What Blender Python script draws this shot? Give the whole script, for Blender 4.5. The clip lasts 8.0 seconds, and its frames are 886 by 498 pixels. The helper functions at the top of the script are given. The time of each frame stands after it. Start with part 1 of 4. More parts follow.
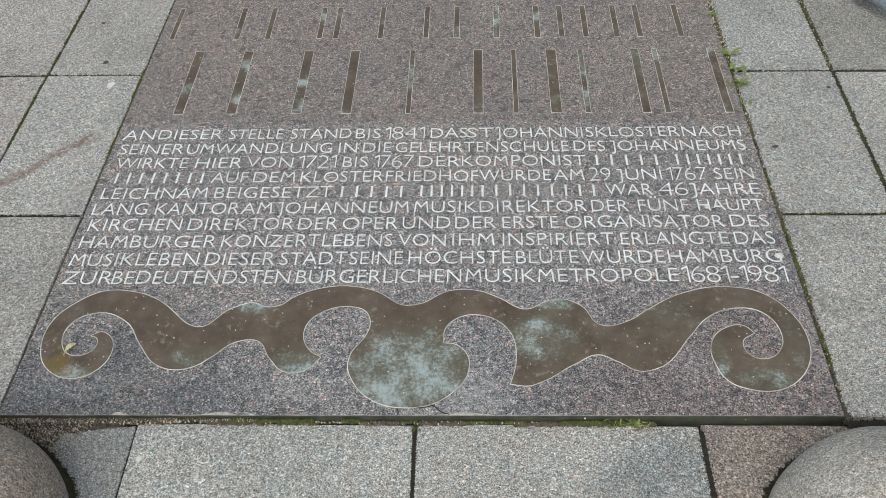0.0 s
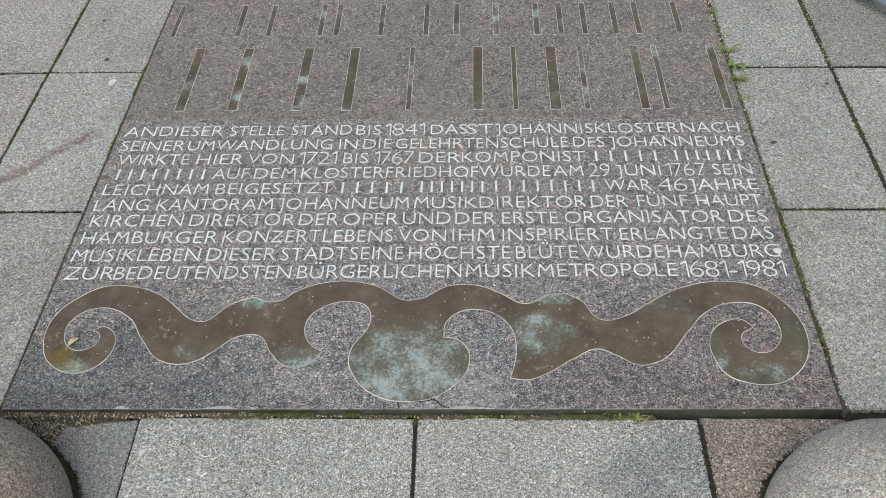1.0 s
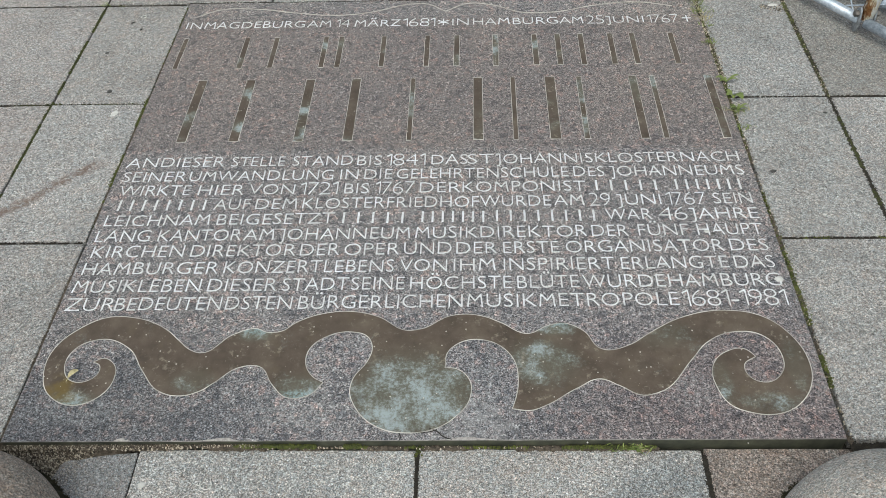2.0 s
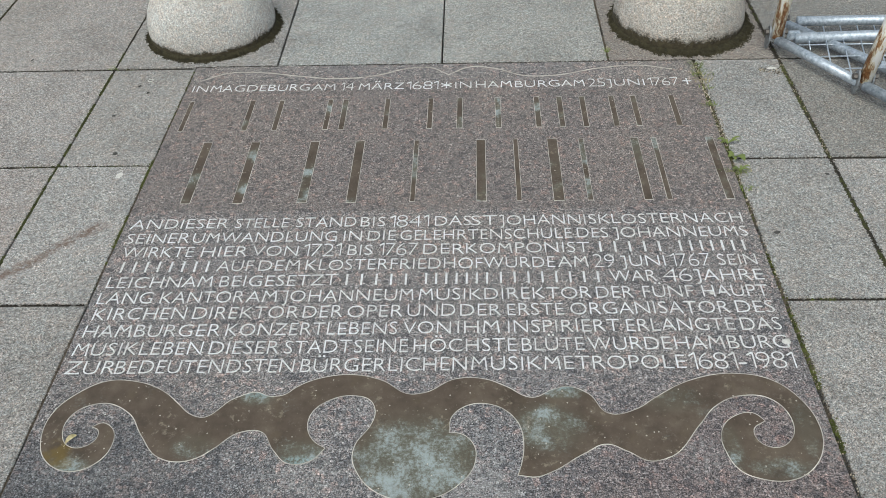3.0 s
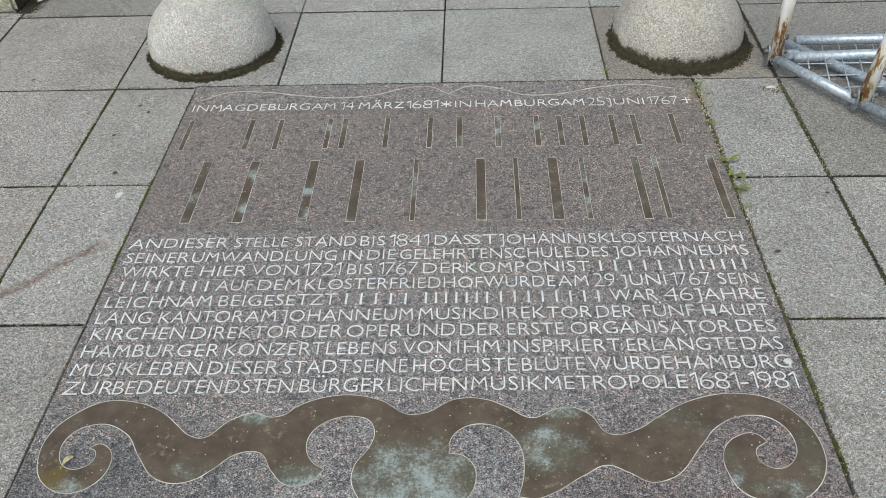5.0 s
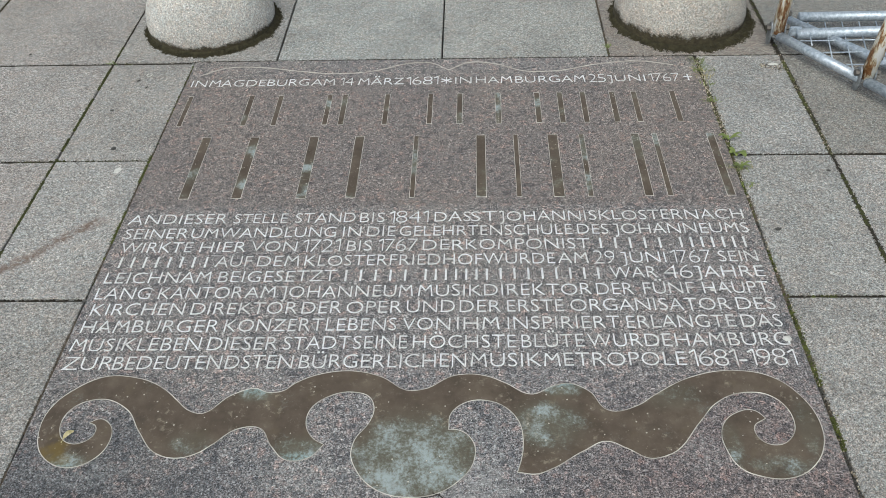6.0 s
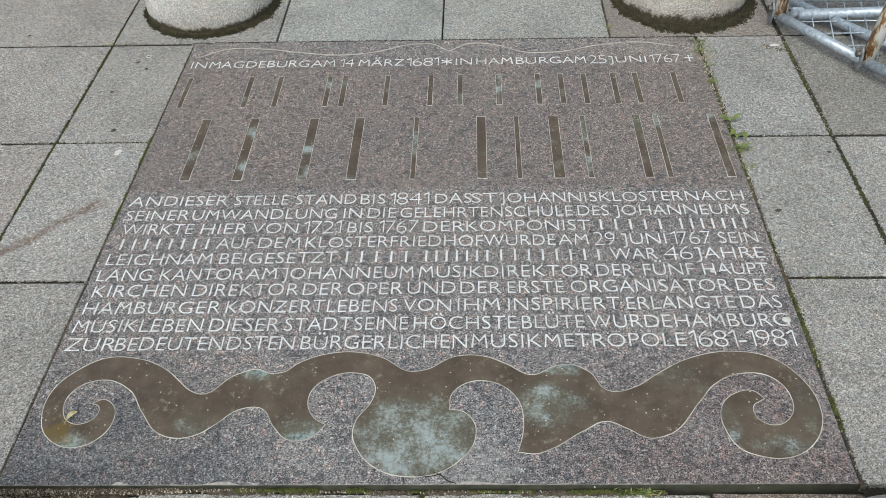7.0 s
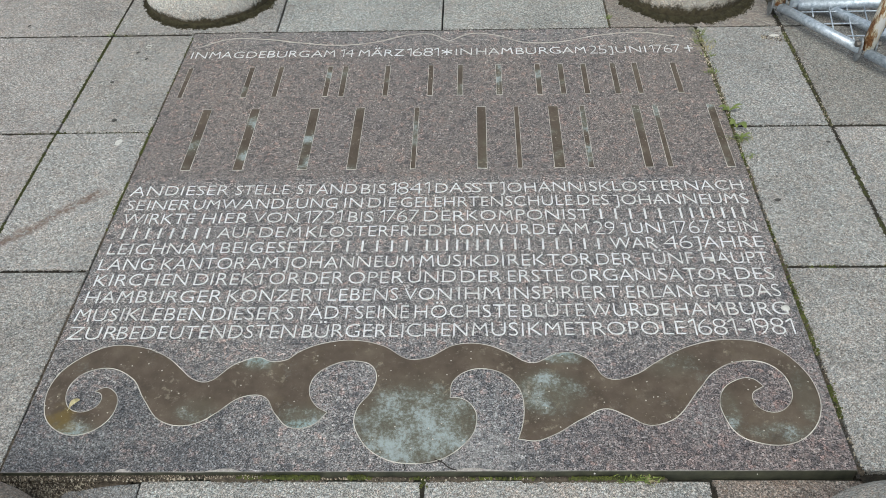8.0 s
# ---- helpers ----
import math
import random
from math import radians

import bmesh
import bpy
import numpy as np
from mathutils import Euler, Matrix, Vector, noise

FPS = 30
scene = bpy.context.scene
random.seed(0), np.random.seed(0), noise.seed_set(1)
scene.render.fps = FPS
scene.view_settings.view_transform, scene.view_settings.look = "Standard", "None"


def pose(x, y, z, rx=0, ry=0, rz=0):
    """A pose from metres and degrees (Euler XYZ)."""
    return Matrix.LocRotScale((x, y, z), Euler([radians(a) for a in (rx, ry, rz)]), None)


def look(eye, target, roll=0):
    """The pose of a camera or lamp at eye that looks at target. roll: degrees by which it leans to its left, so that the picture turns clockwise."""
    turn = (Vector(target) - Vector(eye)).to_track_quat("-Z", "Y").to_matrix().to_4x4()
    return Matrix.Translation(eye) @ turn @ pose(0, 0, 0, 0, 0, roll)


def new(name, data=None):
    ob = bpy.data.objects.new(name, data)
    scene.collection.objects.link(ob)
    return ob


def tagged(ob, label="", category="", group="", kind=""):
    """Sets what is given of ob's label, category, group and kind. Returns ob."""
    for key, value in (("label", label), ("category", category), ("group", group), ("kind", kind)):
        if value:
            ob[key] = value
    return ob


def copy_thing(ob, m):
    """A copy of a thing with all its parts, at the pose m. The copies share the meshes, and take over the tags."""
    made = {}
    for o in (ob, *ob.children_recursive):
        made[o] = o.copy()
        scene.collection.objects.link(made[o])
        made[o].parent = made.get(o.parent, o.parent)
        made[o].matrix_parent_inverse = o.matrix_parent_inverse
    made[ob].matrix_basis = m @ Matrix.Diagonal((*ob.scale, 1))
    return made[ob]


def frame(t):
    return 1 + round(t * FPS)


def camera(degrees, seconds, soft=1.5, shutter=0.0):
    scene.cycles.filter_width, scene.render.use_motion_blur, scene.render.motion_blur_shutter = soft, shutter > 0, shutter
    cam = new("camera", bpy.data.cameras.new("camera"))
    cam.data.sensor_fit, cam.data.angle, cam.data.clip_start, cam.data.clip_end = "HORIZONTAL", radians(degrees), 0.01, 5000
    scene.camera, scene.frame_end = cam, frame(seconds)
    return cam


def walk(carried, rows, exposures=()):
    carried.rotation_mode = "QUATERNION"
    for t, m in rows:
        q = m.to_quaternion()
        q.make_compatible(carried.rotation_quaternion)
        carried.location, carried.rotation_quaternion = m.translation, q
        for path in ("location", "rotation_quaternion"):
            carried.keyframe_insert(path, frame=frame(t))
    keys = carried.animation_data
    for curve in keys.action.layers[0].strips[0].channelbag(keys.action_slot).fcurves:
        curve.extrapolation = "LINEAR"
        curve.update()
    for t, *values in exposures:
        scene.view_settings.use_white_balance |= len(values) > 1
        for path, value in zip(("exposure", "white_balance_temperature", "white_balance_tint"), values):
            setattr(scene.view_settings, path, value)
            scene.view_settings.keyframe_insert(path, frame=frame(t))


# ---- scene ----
cam = camera(54.4, 8.0, soft=0.85)
# seconds, eye, yaw, pitch, roll in degrees
PATH = [
    (0.0, 0.1015, -0.8080, 1.3186, 2.98, -47.64, -2.11),
    (0.5, 0.1013, -0.8140, 1.3190, 2.96, -47.66, -2.12),
    (1.0, 0.1010, -0.8205, 1.3198, 2.96, -47.68, -2.16),
    (1.2, 0.1005, -0.8210, 1.3202, 2.96, -47.69, -2.20),
    (2.3, 0.0980, -0.8160, 1.3222, 2.90, -44.51, -2.36),
    (2.5, 0.0969, -0.8140, 1.3225, 2.93, -43.65, -2.38),
    (3.0, 0.0950, -0.8065, 1.3218, 2.83, -41.94, -2.32),
    (3.5, 0.0951, -0.8026, 1.3224, 2.80, -40.70, -2.34),
    (4.0, 0.0956, -0.7992, 1.3234, 2.81, -40.40, -2.38),
    (5.5, 0.0968, -0.8010, 1.3186, 2.82, -41.35, -2.31),
    (6.0, 0.0948, -0.8006, 1.3156, 2.81, -42.19, -2.18),
    (6.5, 0.0912, -0.8022, 1.3144, 2.77, -42.90, -2.12),
    (7.0, 0.0931, -0.8044, 1.3176, 2.86, -43.38, -2.24),
    (7.5, 0.0924, -0.8099, 1.3167, 2.86, -43.69, -2.25),
    (8.0, 0.0892, -0.8149, 1.3162, 2.76, -43.85, -2.18),
]
walk(cam, [(t, pose(x, y, z, 90 + p, 0, yaw) @ pose(0, 0, 0, 0, 0, r)) for t, x, y, z, yaw, p, r in PATH],
     exposures=[(0.0, 0.19, 6500, 2.8), (1.2, 0.20, 6500, 2.8), (2.3, 0.20, 6500, 2.8), (2.6, 0.17, 6500, 2.8), (3.0, 0.13, 6500, 2.8), (4.0, 0.18, 6500, 2.8),
                (6.0, 0.14, 6500, 2.8), (7.5, 0.20, 6500, 2.8), (8.0, 0.20, 6500, 2.8)])

# ---------------------------------------------------------------- light
world = bpy.data.worlds.new("overcast_sky")
scene.world = world
world.use_nodes = True
wn = world.node_tree
sky = wn.nodes.new("ShaderNodeTexSky")
sky.sky_type, sky.sun_disc = "NISHITA", False
sky.sun_elevation, sky.sun_rotation = radians(56), radians(200)
sky.air_density, sky.dust_density, sky.ozone_density = 1.0, 4.0, 1.0
grey = wn.nodes.new("ShaderNodeHueSaturation")  # cloud veils the blue
grey.inputs["Saturation"].default_value = 0.50
wn.links.new(sky.outputs[0], grey.inputs["Color"])
wn.links.new(grey.outputs[0], wn.nodes["Background"].inputs[0])
wn.nodes["Background"].inputs[1].default_value = 0.15
sun = new("sun", bpy.data.lights.new("sun", "SUN"))
sun.data.energy, sun.data.angle, sun.data.color = 1.0, radians(50), (1.0, 0.97, 0.92)
sun.matrix_basis = look((-1.5, -4.0, 6.2), (0, 0, 0))


# ---------------------------------------------------------------- materials
def material(name, rough=0.85, metal=0.0):
    m = bpy.data.materials.new(name)
    m.use_nodes = True
    nt = m.node_tree
    b = nt.nodes["Principled BSDF"]
    b.inputs["Roughness"].default_value, b.inputs["Metallic"].default_value = rough, metal
    pos = nt.nodes.new("ShaderNodeNewGeometry").outputs["Position"]
    return m, nt, b, pos


def voronoi(nt, pos, scale, out="Color", rand=1.0):
    v = nt.nodes.new("ShaderNodeTexVoronoi")
    v.inputs["Scale"].default_value, v.inputs["Randomness"].default_value = scale, rand
    nt.links.new(pos, v.inputs["Vector"])
    return v.outputs[out]


def noisy(nt, pos, scale, detail=4.0, rough=0.6):
    n = nt.nodes.new("ShaderNodeTexNoise")
    n.inputs["Scale"].default_value, n.inputs["Detail"].default_value, n.inputs["Roughness"].default_value = scale, detail, rough
    nt.links.new(pos, n.inputs["Vector"])
    return n.outputs["Fac"]


def ramp(nt, value, stops, hard=False):
    r = nt.nodes.new("ShaderNodeValToRGB")
    r.color_ramp.interpolation = "CONSTANT" if hard else "LINEAR"
    e = r.color_ramp.elements
    while len(e) < len(stops):
        e.new(0.5)
    for el, (p, c) in zip(e, stops):
        el.position = p
        el.color = (*c, 1) if isinstance(c, tuple) else (c, c, c, 1)
    nt.links.new(value, r.inputs["Fac"])
    return r.outputs["Color"]


def plug(nt, sock, v):
    if isinstance(v, (int, float)):
        sock.default_value = v
    elif isinstance(v, tuple):
        sock.default_value = (*v, 1)
    else:
        nt.links.new(v, sock)


def mix(nt, fac, a, b, mode="MIX"):
    n = nt.nodes.new("ShaderNodeMix")
    n.data_type, n.blend_type = "RGBA", mode
    plug(nt, n.inputs["Factor"], fac)
    plug(nt, n.inputs[6], a)
    plug(nt, n.inputs[7], b)
    return n.outputs[2]


def calc(nt, op, a, b=0.0, c=None):
    n = nt.nodes.new("ShaderNodeMath")
    n.operation = op
    plug(nt, n.inputs[0], a)
    plug(nt, n.inputs[1], b)
    if c is not None:
        plug(nt, n.inputs[2], c)
    return n.outputs[0]


def axis(nt, pos, i):
    n = nt.nodes.new("ShaderNodeSeparateXYZ")
    nt.links.new(pos, n.inputs[0])
    return n.outputs[i]


def smooth(nt, v, a, b):
    n = nt.nodes.new("ShaderNodeMapRange")
    n.interpolation_type = "SMOOTHSTEP"
    n.inputs["From Min"].default_value, n.inputs["From Max"].default_value = a, b
    nt.links.new(v, n.inputs["Value"])
    return n.outputs["Result"]


def blot(nt, pos, x, y, rx, ry):
    """1 at a place on the ground, 0 beyond rx, ry from it."""
    dx = calc(nt, "DIVIDE", calc(nt, "SUBTRACT", axis(nt, pos, 0), x), rx)
    dy = calc(nt, "DIVIDE", calc(nt, "SUBTRACT", axis(nt, pos, 1), y), ry)
    d = calc(nt, "SQRT", calc(nt, "ADD", calc(nt, "MULTIPLY", dx, dx), calc(nt, "MULTIPLY", dy, dy)))
    return smooth(nt, d, 1.0, 0.35)


def relief(nt, b, height, strength=0.4, dist=0.002):
    n = nt.nodes.new("ShaderNodeBump")
    n.inputs["Strength"].default_value, n.inputs["Distance"].default_value = strength, dist
    nt.links.new(height, n.inputs["Height"])
    nt.links.new(n.outputs[0], b.inputs["Normal"])


def chan(nt, col, i=0):
    n = nt.nodes.new("ShaderNodeSeparateColor")
    nt.links.new(col, n.inputs[0])
    return n.outputs[i]


def make_granite():
    m, nt, b, pos = material("red_grey_granite", 0.55)
    big = voronoi(nt, pos, 300)
    c1 = ramp(nt, chan(nt, big, 0), [(0, (0.012, 0.012, 0.014)), (0.26, (0.070, 0.067, 0.070)), (0.42, (0.190, 0.152, 0.140)),
                                    (0.60, (0.172, 0.170, 0.174)), (0.77, (0.330, 0.285, 0.265)), (0.93, (0.62, 0.60, 0.58))], True)
    fine = voronoi(nt, pos, 820)
    fleck = noisy(nt, pos, 340, 4, 0.72)
    c2 = ramp(nt, fleck, [(0.40, 0.005), (0.46, (0.092, 0.086, 0.084)), (0.53, (0.235, 0.215, 0.208)), (0.61, (0.74, 0.715, 0.695))])
    col = mix(nt, 0.55, c1, c2)
    col = mix(nt, 1.0, col, ramp(nt, noisy(nt, pos, 135, 3, 0.6), [(0.36, (0.66, 0.68, 0.70)), (0.5, (1, 1, 1)), (0.64, (1.34, 1.29, 1.26))]), "MULTIPLY")
    pink = smooth(nt, noisy(nt, pos, 42, 3), 0.60, 0.70)
    col = mix(nt, calc(nt, "MULTIPLY", pink, 0.40), col, (0.26, 0.195, 0.178))
    # coarse feldspar towards one corner
    lump = smooth(nt, noisy(nt, pos, 75, 2), 0.58, 0.68)
    col = mix(nt, calc(nt, "MULTIPLY", lump, calc(nt, "MULTIPLY", blot(nt, pos, 0.66, 0.06, 0.34, 0.26), 0.62)), col, (0.34, 0.275, 0.255))
    # scattered larger crystals, pink feldspar and dark mica
    warp = nt.nodes.new("ShaderNodeTexNoise")
    warp.inputs["Scale"].default_value, warp.inputs["Detail"].default_value = 90, 3
    nt.links.new(pos, warp.inputs["Vector"])
    bent = mix(nt, 0.018, pos, warp.outputs["Color"], "ADD")
    grain = voronoi(nt, bent, 95)
    pick, sort = chan(nt, grain, 0), chan(nt, grain, 1)
    col = mix(nt, calc(nt, "GREATER_THAN", pick, 0.86), col, mix(nt, 1.0, col, ramp(nt, sort, [(0, (1.32, 1.12, 1.06)), (0.6, (1.24, 1.10, 1.06)), (1, (1.36, 1.29, 1.26))]), "MULTIPLY"))
    col = mix(nt, calc(nt, "LESS_THAN", pick, 0.14), col, mix(nt, 1.0, col, (0.58, 0.60, 0.63), "MULTIPLY"))
    front = smooth(nt, calc(nt, "ADD", axis(nt, pos, 1), calc(nt, "MULTIPLY_ADD", noisy(nt, pos, 5, 3), 0.5, -0.25)), 0.27, 0.03)
    front = calc(nt, "MULTIPLY", front, calc(nt, "MULTIPLY_ADD", blot(nt, pos, -0.06, 0.05, 0.36, 0.26), -0.85, 1.0))
    front = calc(nt, "MULTIPLY", front, calc(nt, "MULTIPLY_ADD", blot(nt, pos, 0.52, 0.05, 0.60, 0.26), -0.90, 1.0))
    col = mix(nt, front, col, mix(nt, 1.0, col, (0.67, 0.70, 0.735), "MULTIPLY"))  # darker, cooler tone along the foot
    # the field of the two large lines is more even, darker and browner
    y = axis(nt, pos, 1)
    field = calc(nt, "MULTIPLY", smooth(nt, y, 0.79, 0.82), smooth(nt, y, 1.42, 1.38))
    col = mix(nt, field, col, mix(nt, 1.0, mix(nt, 0.12, col, (0.19, 0.165, 0.155)), (0.885, 0.850, 0.835), "MULTIPLY"))
    col = mix(nt, blot(nt, pos, 0.64, 0.04, 0.55, 0.36), col, mix(nt, 1.0, col, (0.82, 0.745, 0.735), "MULTIPLY"))  # redder stone in this corner
    col = mix(nt, blot(nt, pos, -0.66, 0.12, 0.40, 0.36), col, mix(nt, 1.0, col, (0.86, 0.855, 0.85), "MULTIPLY"))  # slightly darker corner
    tone = ramp(nt, noisy(nt, pos, 2.2, 3), [(0.3, (0.85, 0.87, 0.90)), (0.7, (1.09, 1.08, 1.05))])
    col = mix(nt, 1.0, col, tone, "MULTIPLY")
    cool = smooth(nt, y, 0.85, 0.20)
    col = mix(nt, calc(nt, "MULTIPLY", cool, 0.9), col, mix(nt, 1.0, col, (0.965, 1.0, 1.045), "MULTIPLY"))
    worn = calc(nt, "MULTIPLY", blot(nt, pos, 0.07, 0.03, 0.14, 0.08), smooth(nt, noisy(nt, pos, 60), 0.4, 0.6))
    col = mix(nt, calc(nt, "MULTIPLY", worn, 0.32), col, (0.42, 0.42, 0.41))
    # pale mineral bloom washed out of the bronze
    for x, y_, rx, ry in [(-0.22, 0.060, 0.13, 0.055), (0.115, 0.10, 0.055, 0.10), (0.73, 0.17, 0.04, 0.12), (-0.64, 0.055, 0.12, 0.04), (0.50, 0.10, 0.05, 0.07)]:
        wash = calc(nt, "MULTIPLY", blot(nt, pos, x, y_, rx, ry), smooth(nt, noisy(nt, pos, 110, 4, 0.7), 0.46, 0.64))
        col = mix(nt, calc(nt, "MULTIPLY", wash, 0.30), col, (0.40, 0.425, 0.42))
    plug(nt, b.inputs["Base Color"], col)
    plug(nt, b.inputs["Roughness"], calc(nt, "MULTIPLY_ADD", chan(nt, fine, 2), 0.3, 0.45))
    relief(nt, b, fleck, 0.2, 0.001)
    return m


def make_concrete(name, dark, light, tint=(1, 1, 1), stain=False, damp=None, bump=0.40, coarse=350, deep=0.20, high=2.0, mottle=0.26, grit=0.0022):
    m, nt, b, pos = material(name, 0.88)
    a = voronoi(nt, pos, coarse)
    c1 = ramp(nt, chan(nt, a, 0), [(0, dark * deep), (0.14, dark * 0.68), (0.35, dark * 0.95), (0.6, (dark + light) / 2), (0.82, light * 1.05), (0.93, light * 1.4), (1.0, light * high)])
    fleck = noisy(nt, pos, coarse * 1.15, 3, 0.75)
    c2 = ramp(nt, fleck, [(0.37, dark * deep), (0.46, dark * 0.85), (0.545, light), (0.645, light * high * 1.1)])
    col = mix(nt, 0.55, c1, c2)
    hue = ramp(nt, chan(nt, a, 2), [(0, (1.09, 0.98, 0.91)), (0.35, (1.02, 1, 0.99)), (0.7, (1, 1, 1)), (1, (0.94, 1.0, 1.04))])
    col = mix(nt, 1.0, col, hue, "MULTIPLY")
    info = nt.nodes.new("ShaderNodeObjectInfo")
    own = ramp(nt, info.outputs["Random"], [(0, (0.92, 0.91, 0.90)), (0.3, (1.02, 0.99, 0.97)), (0.6, (0.955, 0.96, 0.955)), (1, (1.05, 1.04, 1.035))])
    col = mix(nt, 1.0, col, own, "MULTIPLY")
    col = mix(nt, 1.0, col, ramp(nt, noisy(nt, pos, 5, 6), [(0.30, 0.80), (0.5, 1.0), (0.70, 1.10)]), "MULTIPLY")
    warm = ramp(nt, noisy(nt, pos, 26, 4, 0.7), [(0.34, (0.955, 0.985, 1.0)), (0.5, (1, 1, 1)), (0.68, (1.05, 0.99, 0.955))])
    col = mix(nt, 1.0, col, warm, "MULTIPLY")
    pit = calc(nt, "MULTIPLY", calc(nt, "GREATER_THAN", chan(nt, voronoi(nt, pos, 70), 1), 0.95), calc(nt, "LESS_THAN", voronoi(nt, pos, 70, "Distance"), 0.16))
    col = mix(nt, calc(nt, "MULTIPLY", pit, 0.75), col, (0.045, 0.04, 0.034))
    smudge = smooth(nt, noisy(nt, pos, 17, 5, 0.7), 0.60, 0.74)
    col = mix(nt, calc(nt, "MULTIPLY", smudge, 0.22), col, (0.10, 0.09, 0.075))
    col = mix(nt, 1.0, col, ramp(nt, noisy(nt, pos, coarse * 0.42, 3, 0.6), [(0.35, 1 - mottle), (0.5, 1.0), (0.65, 1 + mottle)]), "MULTIPLY")
    col = mix(nt, 1.0, col, tint, "MULTIPLY")
    if damp:  # an old water stain
        soak = calc(nt, "MULTIPLY", blot(nt, pos, *damp), smooth(nt, noisy(nt, pos, 14, 4), 0.32, 0.58))
        col = mix(nt, soak, col, mix(nt, 1.0, col, (0.70, 0.755, 0.79), "MULTIPLY"))
    if stain:
        # a rusty drag mark across the paving
        u = calc(nt, "ADD", calc(nt, "MULTIPLY", axis(nt, pos, 0), -0.687), calc(nt, "MULTIPLY", axis(nt, pos, 1), 0.727))
        v = calc(nt, "ADD", calc(nt, "MULTIPLY", axis(nt, pos, 0), 0.727), calc(nt, "MULTIPLY", axis(nt, pos, 1), 0.687))
        wob = calc(nt, "MULTIPLY_ADD", noisy(nt, pos, 9, 2), 0.05, -0.025)
        off = calc(nt, "ABSOLUTE", calc(nt, "ADD", calc(nt, "SUBTRACT", u, 1.102), wob))
        band = calc(nt, "MULTIPLY", smooth(nt, off, 0.024, 0.003), calc(nt, "MULTIPLY", smooth(nt, v, -0.42, -0.30), smooth(nt, v, -0.02, -0.10)))
        band = calc(nt, "MULTIPLY", band, smooth(nt, noisy(nt, pos, 60, 3), 0.25, 0.60))
        col = mix(nt, calc(nt, "MULTIPLY", band, 0.8), col, (0.125, 0.076, 0.055))
    plug(nt, b.inputs["Base Color"], col)
    relief(nt, b, fleck, bump, grit)
    return m


def make_grit():
    m, nt, b, pos = material("mixed_grit", 0.9)
    geo = nt.nodes.new("ShaderNodeNewGeometry")
    plug(nt, b.inputs["Base Color"], ramp(nt, geo.outputs["Random Per Island"], [(0, (0.03, 0.025, 0.02)), (0.4, (0.10, 0.082, 0.062)), (0.68, (0.24, 0.20, 0.15)), (0.86, (0.54, 0.49, 0.40))]))
    return m


